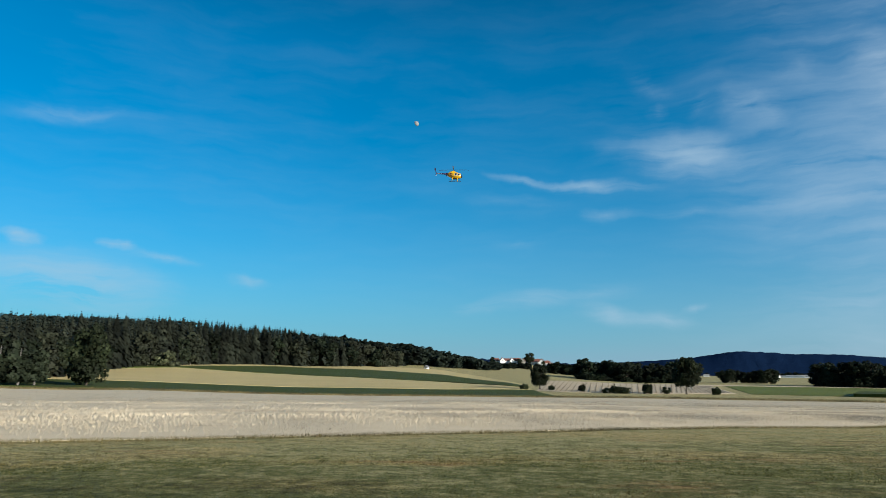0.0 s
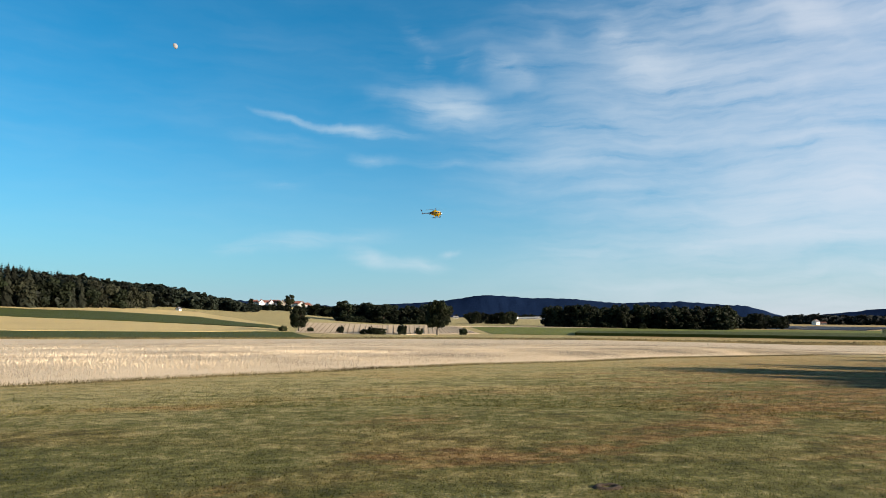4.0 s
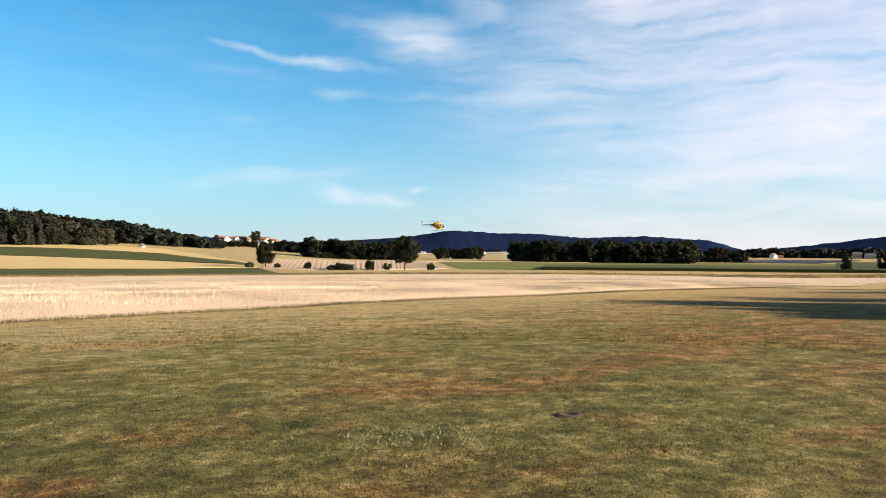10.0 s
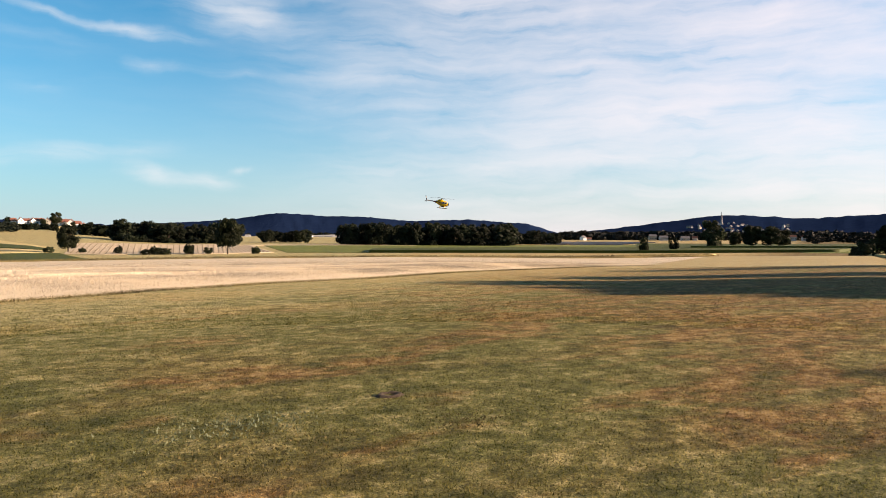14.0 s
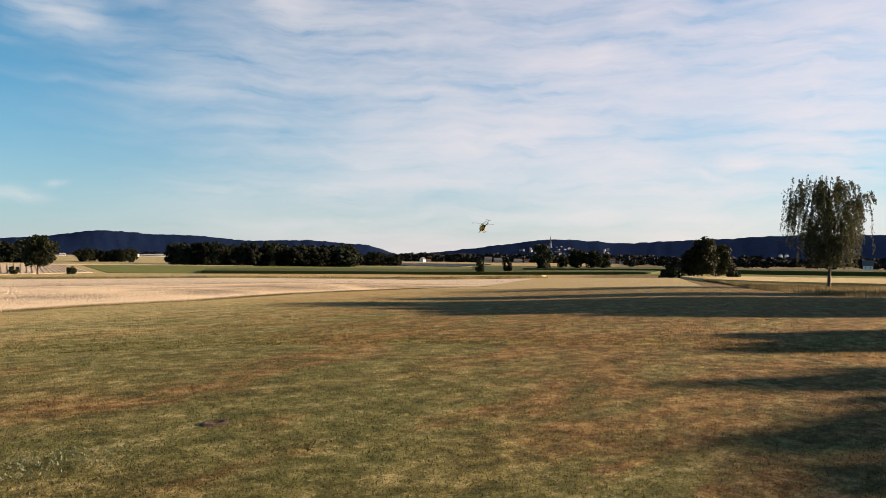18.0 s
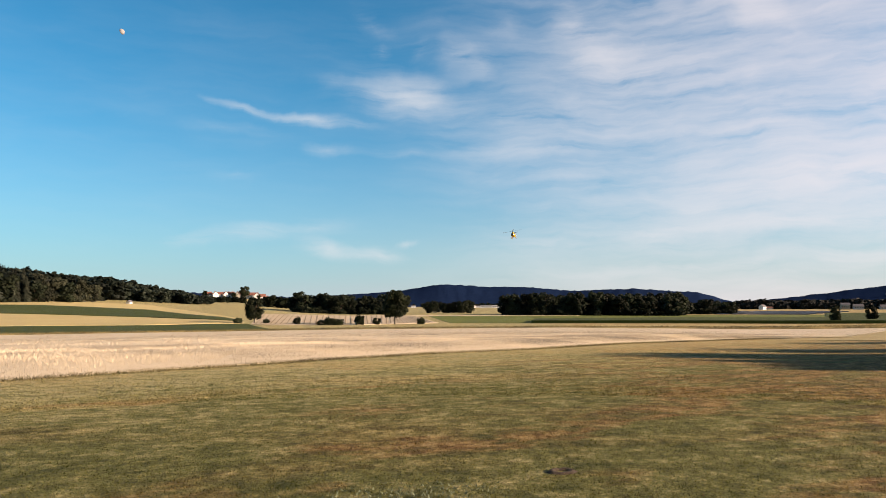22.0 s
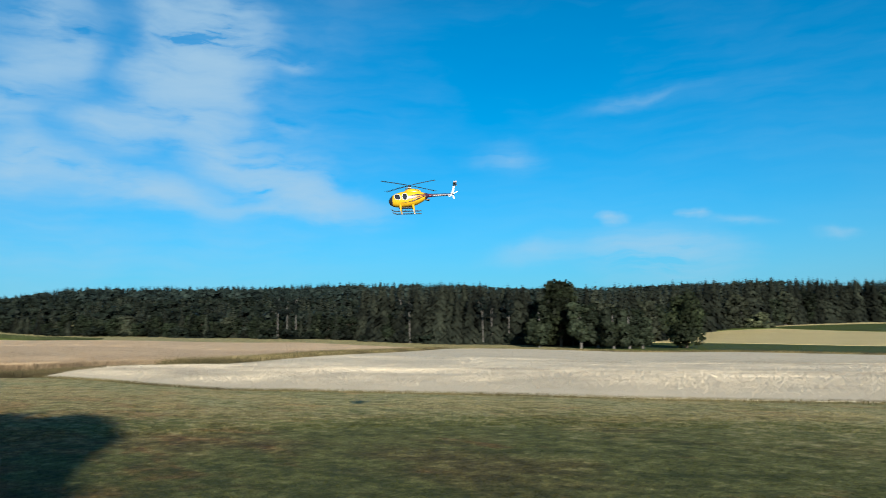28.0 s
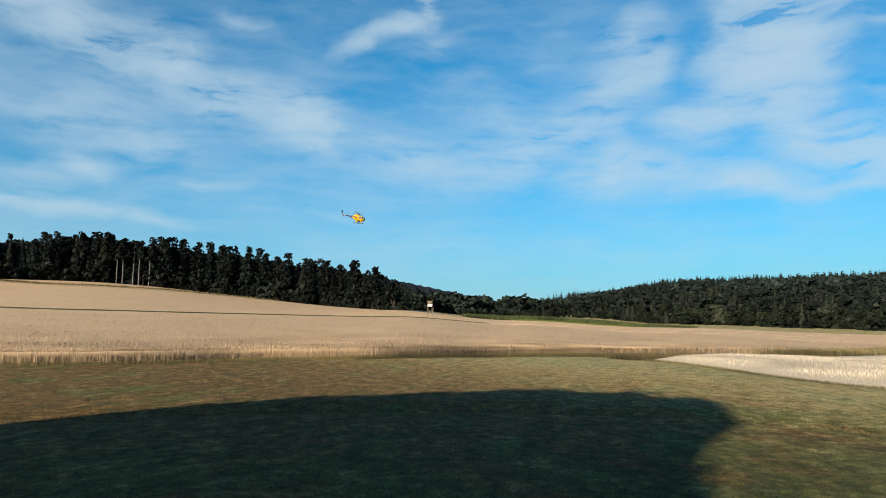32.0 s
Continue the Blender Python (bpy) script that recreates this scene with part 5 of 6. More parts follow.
    field("grain_strip", [(105, 42), (92, 30), (90, 12), (90, -10)], [(190, 86), (196, 70), (200, 40), (200, 0)], 0.4, M_STRAW, "golden grain behind the rough grass", 40, 30)
    field("green_strip", [(104, 190), (150, 158), (190, 125), (215, 105)], [(122, 220), (185, 212), (255, 172), (320, 140)], 0.9, M_BEET, "tall green maize strip in the valley", 60, 20)
    arc = lambda r, a0, a1: [tuple(at(a, r).xy) for a in np.linspace(a0, a1, 12)]
    field("meadow", arc(226, -62, -92), arc(272, -60, -92), 0.1, M_MEADOW, "fresh green meadow behind the golden grain", 40, 8, cat="meadow")
    field("maize_strip", arc(284, -54, -92), arc(300, -54, -92), 1.5, M_BEET, "dark maize strip across the valley meadow", 60, 6)
    field("beet_field", arc(303, -50, -92), arc(545, -50, -92), 0.3, M_BEET, "dark green crop on the valley floor", 60, 16)
    field("grain_strip", [(140, 103), (108, 111), (86, 128)], [(165, 112), (125, 128), (96, 148)], 0.3, M_STRAW, "ochre dry strip behind the wheat", 40, 12)
    field("grain_strip", [(110, 336), (160, 333), (205, 322)], [(116, 352), (166, 348), (212, 338)], 0.2, M_STUBBLE, "narrow pale stubble strip in the valley", 30, 8)
    field("grain_field", [(62, 560), (90, 640), (110, 640)], [(70, 830), (120, 840), (160, 830)], 0.2, M_STRAW, "pale grain field below the village", 30, 12)
    # straw raked into rows on the stubble; dark colour stands for their shaded sides
    near, far = resampled([(24, 213), (31, 206), (54, 199), (81, 209)], 38), resampled([(42, 335), (68, 357), (115, 373), (118, 334)], 38)
    rows_m = crop_material("shade_dark_straw", [(0.12, 0.09, 0.05), (0.19, 0.145, 0.085), (0.27, 0.21, 0.13)], 1.5)
    for a, b in zip(near[1:-1], far[1:-1]):
        line = [a + (b - a) * w for w in np.linspace(0.03, 0.95, 12)]
        bars = [([(x, y, float(gz(x, y)) + 0.1) for x, y in line], [0.12 * rng.uniform(0.7, 1.2) for _ in line])]
        tagged(new("straw_row", tubes_mesh("straw_row", bars, rows_m, 7)), "raked straw row on the stubble, shaded side put into its colour", "straw row", "straw rows on the stubble")
    # maize below the woods
    m0 = [(-203, 62), (-208, 45), (-213, 25), (-222, 2)]
    m1 = [(-236, 78), (-243, 55), (-250, 35), (-258, 0)]
    field("maize_field", m0, m1, 0.9, M_BEET, "green maize below the wooded hill", 50, 12, taper=0.3)
    plants = loft_points(m0, m1, 16000, 0.0, 1.0, rng)
    grown = np.interp(np.degrees(np.arctan2(-plants[:, 0], plants[:, 1])), [72, 79, 88, 91], [0.5, 1.9, 1.9, 1.2])
    blades("maize_leaves", plants, grown, 0.28, M_CORN, rng, 0.3, "tall green maize plants below the woods", "maize")
    # turf in the foreground
    n = 700000
    az, r = rng.uniform(-180, 180, n), 0.3 + 16.9 * rng.uniform(0, 1, n) ** 1.0
    x, y = -r * np.sin(np.radians(az)), r * np.cos(np.radians(az))
    blades("turf_grass", np.column_stack([x, y, gz(x, y) - 0.004]), 0.027, 0.009, M_BLADE, rng, 1.1, "short dry mown grass blades, green to straw")
    n = 290000
    az, r = rng.uniform(-180, 180, n), 15 + 26 * rng.uniform(0, 1, n) ** 1.3
    x, y = -r * np.sin(np.radians(az)), r * np.cos(np.radians(az))
    blades("turf_grass", np.column_stack([x, y, gz(x, y) - 0.004]), 0.034, 0.022, M_BLADE, rng, 1.3, "short dry mown grass farther out")
    # clover and tufts
    for cx, cy, m, sp in ((2.0, 5.6, 260, 0.3), (2.7, 11.3, 420, 0.3), (4.0, 5.4, 140, 0.14), (0.7, 4.6, 200, 0.25), (-45, 7, 500, 0.8)):
        q = np.column_stack([cx + rng.normal(scale=sp * 1.6, size=m), cy + rng.normal(scale=sp, size=m)])
        blades("clover_patch", np.column_stack([q, gz(q[:, 0], q[:, 1])]), 0.026, 0.016, M_FRINGE, rng, 1.3, "darker clover tuft in the dry turf", "clover")
    q = np.column_stack([2.16 + rng.normal(scale=0.42, size=420), 6.43 + rng.normal(scale=0.22, size=420)])
    blades("clover_patch", np.column_stack([q, gz(q[:, 0], q[:, 1])]), 0.028, 0.018, M_CLOVER, rng, 1.3, "pale grey-green clover patch in the dry turf", "clover")
    # a vole's hole with a rim of thrown-up soil
    bm = bmesh.new()
    ring = []
    for k in range(18):
        w = 2 * math.pi * k / 18
        ring.append([bm.verts.new((3.97 + q_ * math.cos(w) * 1.3 * rng.uniform(0.9, 1.1), 6.72 + q_ * math.sin(w) * rng.uniform(0.9, 1.1), float(gz(3.97, 6.72)) + z_ * rng.uniform(0.7, 1.2))) for q_, z_ in ((0.13, -0.004), (0.095, 0.024), (0.065, 0.02), (0.04, -0.05))])
    for k in range(18):
        a, b = ring[k], ring[(k + 1) % 18]
        for n_ in range(3):
            bm.faces.new((a[n_], b[n_], b[n_ + 1], a[n_ + 1]))
    bm.faces.new([c[3] for c in ring])
    tagged(new("burrow", mesh_of("burrow", bm, M_SOIL, True)), "small burrow with a rim of dark soil in the turf", "burrow")
    # dark strip above the crop: track weeds and the gap's shade in one colour
    inner = [(x * 1.004, y * 1.004) for x, y in MID_B[3:]]
    outer = [(x * 1.025, y * 1.025) for x, y in MID_B[3:]]
    field("field_track", inner, outer, 0.56, M_TRACK, "raised dark strip for the weedy track and its shaded gap", 120, 4, cat="track")


grow_crops()

# ---- buildings ----
M_WALLS = [plain("white_render", (0.72, 0.72, 0.7), 0.8, vary=0.08, scale=0.5), plain("cream_render", (0.32, 0.3, 0.25), 0.8, vary=0.08, scale=0.5), plain("grey_render", (0.34, 0.34, 0.34), 0.8, vary=0.1, scale=0.5)]
M_ROOF_RED = plain("red_roof_tiles", (0.13, 0.05, 0.035), 0.8, vary=0.3, scale=1.5)
M_ROOF_GREY = plain("grey_roof", (0.11, 0.11, 0.12), 0.7, vary=0.25, scale=1.5)
M_PANE = plain("window_glass", (0.03, 0.035, 0.045), 0.1, vary=0.1, bump=0)
M_CHIMNEY = plain("chimney_brick", (0.3, 0.14, 0.1), 0.9)


def house(p, yaw, w, d, h, roof_h, wall, roof, label, windows=3, chimney=True, name="house"):
    e = new(name)
    e.matrix_basis = Matrix.Translation(p) @ pose(0, 0, 0, 0, 0, yaw)
    bm = bmesh.new()
    vs = [bm.verts.new(c) for c in ((-w / 2, -d / 2, -1.5), (w / 2, -d / 2, -1.5), (w / 2, d / 2, -1.5), (-w / 2, d / 2, -1.5), (-w / 2, -d / 2, h), (w / 2, -d / 2, h), (w / 2, d / 2, h), (-w / 2, d / 2, h), (-w / 2, 0, h + roof_h), (w / 2, 0, h + roof_h))]
    for f in ((0, 1, 5, 4), (2, 3, 7, 6), (3, 0, 4, 8, 7), (1, 2, 6, 9, 5), (3, 2, 1, 0)):
        bm.faces.new([vs[i] for i in f])
    part("wall", bm, wall, e)
    bm = bmesh.new()
    o, k = 0.4, 0.25
    ridge = h + roof_h + 0.08
    low = h - o * roof_h / (d / 2)
    for s in (-1, 1):
        q = [(-w / 2 - o, s * (d / 2 + o), low), (w / 2 + o, s * (d / 2 + o), low), (w / 2 + o, 0, ridge), (-w / 2 - o, 0, ridge)]
        lo = [bm.verts.new(c) for c in q]
        up = [bm.verts.new((c[0], c[1], c[2] + k)) for c in q]
        for f in ((0, 1, 2, 3), (7, 6, 5, 4), (0, 4, 5, 1), (1, 5, 6, 2), (2, 6, 7, 3), (3, 7, 4, 0)):
            bm.faces.new([(lo + up)[i] for i in f])
    bmesh.ops.recalc_face_normals(bm, faces=bm.faces)
    part("roof", bm, roof, e)
    for s in (-1, 1):
        for i in range(windows):
            bm = bmesh.new()
            box(bm, (w * 0.11, 0.08, min(1.3, h * 0.3)), (-w / 2 + w * (i + 0.5) / windows, s * (d / 2 + 0.02), h * 0.55))
            part("window", bm, M_PANE, e)
        bm = bmesh.new()
        box(bm, (0.08, d * 0.13, min(1.3, h * 0.3)), (s * (w / 2 + 0.02), 0, h * 0.85))
        part("window", bm, M_PANE, e)
    if chimney:
        bm = bmesh.new()
        box(bm, (0.7, 0.7, 1.6), (w * 0.2, 0.4, h + roof_h))
        part("chimney", bm, M_CHIMNEY, e)
    return tagged(e, label, name)


def build_villages():
    rng = random.Random(8)
    for az, r, w, d, h, roof, yaw in ((-3.3, 880, 8, 7, 4.5, 0, 20), (-3.75, 872, 11, 8, 5, 0, 95), (-4.15, 890, 10, 8, 4.5, 0, 15), (-4.5, 874, 8, 7, 5, 0, 100), (-4.9, 885, 12, 8, 5, 0, 10), (-5.4, 868, 9, 8, 5.5, 0, 80),
                                      (-6.4, 880, 16, 9, 5.5, 0, 5), (-6.9, 870, 9, 9, 6, 0, 75), (-7.25, 888, 11, 8, 5, 0, 20), (-7.7, 880, 7, 6, 4, 0, 90), (-4.7, 905, 9, 7, 5, 0, 45), (-6.0, 905, 10, 8, 5, 0, 30)):
        o = house(at(az, r), yaw, w * 0.75, d * 0.75, h * 0.8, h * 0.55, M_WALLS[rng.choice((0, 0, 1))], M_ROOF_RED, "white village house with a steep red roof")
        o["group"] = "houses of the village"
    for az, r, h in ((-5.95, 870, 15), (-3.0, 880, 8), (-5.1, 862, 7), (-7.0, 858, 6), (-8.1, 880, 8)):
        tree("village_tree", BROAD, az, r, h, "dark round tree among the village houses", "tree", "trees of the village")
    house(at(2.3, 470), 60, 2.6, 2.2, 1.3, 0.8, M_WALLS[0], M_ROOF_GREY, "small white field barn on the slope", 1, False, "barn")
    # halls
    for az, r, w, h in ((-22.9, 1480, 16, 4), (-23.7, 1500, 26, 5), (-24.5, 1540, 18, 3.5), (-25.2, 1470, 30, 4.5), (-26.0, 1520, 22, 6), (-26.9, 1540, 26, 4), (-19.2, 1300, 9, 4), (-20.4, 1350, 8, 5)):
        house(at(az, r), az + rng.uniform(-8, 8), w, 14, h * 0.7, 1.2, M_WALLS[0], M_WALLS[2], "long white industrial hall in the valley", 8, False, "hall")
    for az, r in ((-78.6, 560), (-79.9, 575)):
        o = house(at(az, r), az, 6, 8, 3.2, 3.2, M_WALLS[0], M_ROOF_GREY, "white gabled house behind the birch", 2, False)
        o["group"] = "houses behind the birch"
    house(at(-45.9, 900), 10, 6.5, 5.5, 3.4, 2, M_WALLS[0], M_ROOF_GREY, "white farmhouse among dark trees", 4, True, "farmhouse")
    house(at(-46.35, 910), -30, 6, 5, 2, 1.2, M_WALLS[2], M_ROOF_RED, "low farm shed beside the white farmhouse", 3, False, "shed")
    for az, r, w, h in ((-53.6, 905, 16, 4), (-54.3, 915, 10, 4), (-57.3, 900, 16, 3.5), (-58.4, 905, 12, 3.5), (-61.0, 890, 12, 6), (-61.8, 900, 9, 5), (-62.6, 905, 12, 7), (-63.4, 880, 8, 6), (-51.2, 915, 14, 7), (-52.0, 905, 16, 5), (-66.0, 900, 10, 6), (-72.4, 900, 12, 4), (-75, 905, 14, 4)):
        o = house(at(az, r), az + rng.uniform(-30, 30), w * 0.6, 7, h * 0.75, 2, M_WALLS[rng.choice((0, 1, 2, 2))], rng.choice((M_ROOF_RED, M_ROOF_GREY)), "pale town building at the valley's edge", 4, False)
        o["group"] = "buildings of the town"


def on_hill(az, el, crest_el, r=3000):
    """The place on a far ridge's near slope that rises el degrees from the eye."""
    crest = EYE + r * math.tan(radians(crest_el))
    for i in range(200):
        w = 0.7 * i / 199
        d = r - 700 + 1000 * w
        z = -12 + (crest + 12) * math.sin(math.pi * min(1, w / 0.7) / 2) ** 1.3
        if z > EYE + d * math.tan(radians(el)):
            break
    return Vector((-d * math.sin(radians(az)), d * math.cos(radians(az)), z - 1))


def build_town():
    rng = random.Random(12)
    for i in range(52):
        az = rng.gauss(-57.2, 2.2)
        p = on_hill(az, rng.uniform(0.35, 1.05) - 0.06 * abs(az + 57), 1.55)
        # dimmer renders on these distant walls take the place of haze
        o = house(p, rng.uniform(0, 180), rng.uniform(6, 11), rng.uniform(6, 8), rng.uniform(3.5, 5.5), 3, M_WALLS[rng.choice((1, 2, 2))], rng.choice((M_ROOF_RED, M_ROOF_GREY, M_ROOF_GREY)), "pale house on the wooded hillside", 3, False)
        o["group"] = "houses on the hillside"
    e = new("church")
    e.matrix_basis = Matrix.Translation(on_hill(-56.2, 0.9, 1.55)) @ pose(0, 0, 0, 0, 0, 20)
    bm = bmesh.new()
    box(bm, (5, 5, 22), (0, 0, 9), bevel=0.2)
    part("tower", bm, M_WALLS[2], e)
    bm = bmesh.new()
    bmesh.ops.create_cone(bm, segments=8, radius1=3.0, radius2=0.12, depth=30, cap_ends=True, matrix=Matrix.Translation((0, 0, 35)))
    part("spire", bm, M_ROOF_GREY, e)
    bm = bmesh.new()
    box(bm, (8, 18, 8), (0, 11, 3), bevel=0.2)
    part("nave", bm, M_WALLS[2], e)
    tagged(e, "pale grey church tower with a slender grey spire", "church")
    for i, az in enumerate((-73.1, -73.5)):
        e = new("silo")
        e.matrix_basis = Matrix.Translation(at(az, 850))
        bm = bmesh.new()
        bmesh.ops.create_cone(bm, segments=20, radius1=1.75, radius2=1.75, depth=17, cap_ends=True, matrix=Matrix.Translation((0, 0, 4)))
        part("shell", bm, M_WALLS[0], e, smooth=False)
        bm = bmesh.new()
        bmesh.ops.create_cone(bm, segments=20, radius1=1.85, radius2=0.3, depth=1.4, cap_ends=True, matrix=Matrix.Translation((0, 0, 13.3)))
        part("roof", bm, M_ROOF_GREY, e)
        for k in range(4):
            v, f = tube([(1.78 * math.cos(w), 1.78 * math.sin(w), 1.5 + 3 * k) for w in np.linspace(0, 2 * math.pi, 21)], [0.07] * 21, 4)
            child("band", tri_mesh("band", np.array([tuple(c) for c in v]), np.array(f), M_ROOF_GREY), e)
        tagged(e, "white round silo beside farm buildings", "silo", "pair of silos")
    # rows of foil-covered beds
    foil = plain("foil_cover", (0.13, 0.15, 0.18), 0.5, vary=0.15, scale=0.3)
    for i in range(7):
        bars = [([at(a, 470 + 26 * i, 0.3) for a in np.linspace(-42.5 - i * 0.3, -49.0 - i * 0.4, 14)], [0.45] * 14)]
        tagged(new("foil_strip", tubes_mesh("foil_strip", bars, foil, 8)), "long low crop row under grey foil", "crop row", "foil-covered crop rows")


def build_high_seat():
    wood_m = plain("weathered_wood", (0.16, 0.12, 0.08), 0.85, vary=0.35, scale=5)
    white = plain("white_boards", (0.4, 0.4, 0.39), 0.7, vary=0.12, scale=4)
    e = new("high_seat")
    e.matrix_basis = Matrix.Translation(at(92.6, 182)) @ pose(0, 0, 0, 0, 0, 92.6) @ Matrix.Diagonal((0.72, 0.72, 1, 1))
    for x in (-0.75, 0.75):
        for y in (-0.7, 0.7):
            v, f = tube([(x * 1.25, y * 1.2, -0.2), (x, y, 4.0)], [0.08, 0.07], 8)
            child("leg", tri_mesh("leg", np.array([tuple(c) for c in v]), np.array(f), wood_m), e)
    for y in (-0.78, 0.78):
        for s in (-1, 1):
            v, f = tube([(-0.9 * s, y, 0.6), (0.8 * s, y, 2.1)], [0.05, 0.05], 6)
            child("brace", tri_mesh("brace", np.array([tuple(c) for c in v]), np.array(f), wood_m), e)
    for nm, size, c, mt in (("floor", (1.7, 1.6, 0.1), (0, 0, 2.6), wood_m), ("front_panel", (1.7, 0.06, 0.6), (0, -0.8, 2.95), white), ("back_panel", (1.7, 0.06, 1.35), (0, 0.8, 3.3), wood_m), ("side_panel", (0.06, 1.55, 0.6), (-0.85, 0, 2.95), wood_m), ("side_panel", (0.06, 1.55, 0.6), (0.85, 0, 2.95), wood_m), ("upper_panel", (1.7, 0.06, 0.3), (0, -0.8, 3.8), wood_m), ("roof", (2.0, 2.1, 0.1), (0, 0, 4.05), wood_m)):
        bm = bmesh.new()
        box(bm, size, c, bevel=0.012)
        part(nm, bm, mt, e)
    for s in (-1, 1):
        v, f = tube([(1.5 + 0.22 * s, -1.1, -0.1), (1.0 + 0.22 * s, -0.75, 2.4)], [0.045, 0.04], 6)
        child("ladder_rail", tri_mesh("ladder_rail", np.array([tuple(c) for c in v]), np.array(f), wood_m), e)
    for k in range(7):
        w = (k + 0.6) / 7.5
        c = Vector((1.5 - 0.5 * w, -1.1 + 0.35 * w, -0.1 + 2.5 * w))
        v, f = tube([c - Vector((0.24, 0, 0)), c + Vector((0.24, 0, 0))], [0.025, 0.025], 6)
        child("rung", tri_mesh("rung", np.array([tuple(q) for q in v]), np.array(f), wood_m), e)
    tagged(e, "wooden hunting stand with white boarded cabin in the barley", "hunting stand")
    e = new("notice_board")
    e.matrix_basis = Matrix.Translation(at(-69.95, 190)) @ pose(0, 0, 0, 0, 0, -69.95)
    for x in (-0.5, 0.5):
        v, f = tube([(x, 0, -0.2), (x, 0, 2.2)], [0.05, 0.05], 6)
        child("post", tri_mesh("post", np.array([tuple(q) for q in v]), np.array(f), wood_m), e)
    for c, mt in (((0, -0.06, 1.9), white), ((0, -0.06, 1.1), white)):
        bm = bmesh.new()
        box(bm, (1.3, 0.05, 0.6), c, bevel=0.01)
        part("board", bm, mt, e)
    tagged(e, "small white board on two posts at the field", "sign")


build_villages()
build_town()
build_high_seat()


# ---- moon ----
def build_moon():
    centre = Vector((-math.sin(radians(3.5)) * math.cos(radians(19.92)), math.cos(radians(3.5)) * math.cos(radians(19.92)), math.sin(radians(19.92)))) * 4600
    bm = bmesh.new()
    bmesh.ops.create_uvsphere(bm, u_segments=48, v_segments=32, radius=17)
    bmesh.ops.bisect_plane(bm, geom=bm.verts[:] + bm.edges[:] + bm.faces[:], plane_co=(0, 0, 0), plane_no=SUN_DIR, clear_inner=True)
    m, N, L, b = nodes_of("moon_rock")
    L.new(ramp(N, L, noise_node(N, L, coords(N, L), 0.07, 4), [(0.35, (0.17, 0.17, 0.17)), (0.65, (0.3, 0.3, 0.3))]), b.inputs["Base Color"])
    b.inputs["Roughness"].default_value = 1.0
    ob = new("moon", mesh_of("moon", bm, m, True))
    ob.location = centre
    tagged(ob, "pale daytime moon, a little over half lit", "moon", kind="structure")


build_moon()

# ---- helicopter ----
M_YELLOW = plain("yellow_paint", (0.61, 0.365, 0.01), 0.28, vary=0.04, scale=3, bump=0)
M_WHITE = plain("white_paint", (0.52, 0.52, 0.52), 0.35, vary=0.04, scale=3, bump=0)
M_RED = plain("wine_red_paint", (0.13, 0.008, 0.02), 0.35, vary=0.08, scale=3, bump=0)
M_BOOM = plain("dark_violet_paint", (0.03, 0.01, 0.035), 0.35, vary=0.15, scale=4, bump=0)
M_BLACK = plain("black_paint", (0.015, 0.016, 0.02), 0.4, vary=0.2, scale=4, bump=0)
M_GLASS = plain("tinted_glass", (0.02, 0.022, 0.028), 0.06, vary=0.1, bump=0)
M_METAL = plain("bare_metal", (0.4, 0.4, 0.42), 0.35, 1.0, vary=0.1, bump=0)
MODEL_SCALE = 0.6  # a rotor of about one metre
POD = [(0.425, 0.012, -0.055, -0.012), (0.405, 0.05, -0.1, 0.028), (0.36, 0.095, -0.135, 0.08), (0.28, 0.135, -0.162, 0.132), (0.16, 0.158, -0.175, 0.168), (0.02, 0.165, -0.17, 0.182), (-0.1, 0.155, -0.148, 0.184), (-0.2, 0.135, -0.112, 0.175), (-0.29, 0.108, -0.066, 0.16), (-0.36, 0.08, -0.018, 0.144), (-0.42, 0.052, 0.03, 0.13), (-0.46, 0.036, 0.052, 0.116)]


def pod_at(y):
    ys = [p[0] for p in POD][::-1]
    return [float(np.interp(y, ys, [p[k] for p in POD][::-1])) for k in (1, 2, 3)]


def side_x(y, z):
    """Half breadth of the fuselage at a station and height."""
    w, lo, hi = pod_at(y)
    q = (2 * z - lo - hi) / (hi - lo)
    return w * max(0.0, 1 - abs(q) ** 2.3) ** (1 / 2.3)


def pod_shell(y0, y1, n=22, m=28, swell=0.0, lo_=-9, hi_=9):
    bm = bmesh.new()
    rings = []
    for i in range(n):
        y = y0 + (y1 - y0) * i / (n - 1)
        w, lo, hi = pod_at(y)
        ring = []
        for k in range(m):
            a = 2 * math.pi * k / m
            c, s = math.cos(a), math.sin(a)
            x = (w + swell) * math.copysign(abs(c) ** (2 / 2.3), c)
            z = (lo + hi) / 2 + ((hi - lo) / 2 + swell) * math.copysign(abs(s) ** (2 / 2.3), s)
            ring.append(bm.verts.new((x, y, z)))
        rings.append(ring)
    for a, b in zip(rings, rings[1:]):
        for k in range(m):
            bm.faces.new((a[k], a[(k + 1) % m], b[(k + 1) % m], b[k]))
    bm.faces.new(rings[0])
    bm.faces.new(rings[-1][::-1])
    bmesh.ops.recalc_face_normals(bm, faces=bm.faces)
    return bm


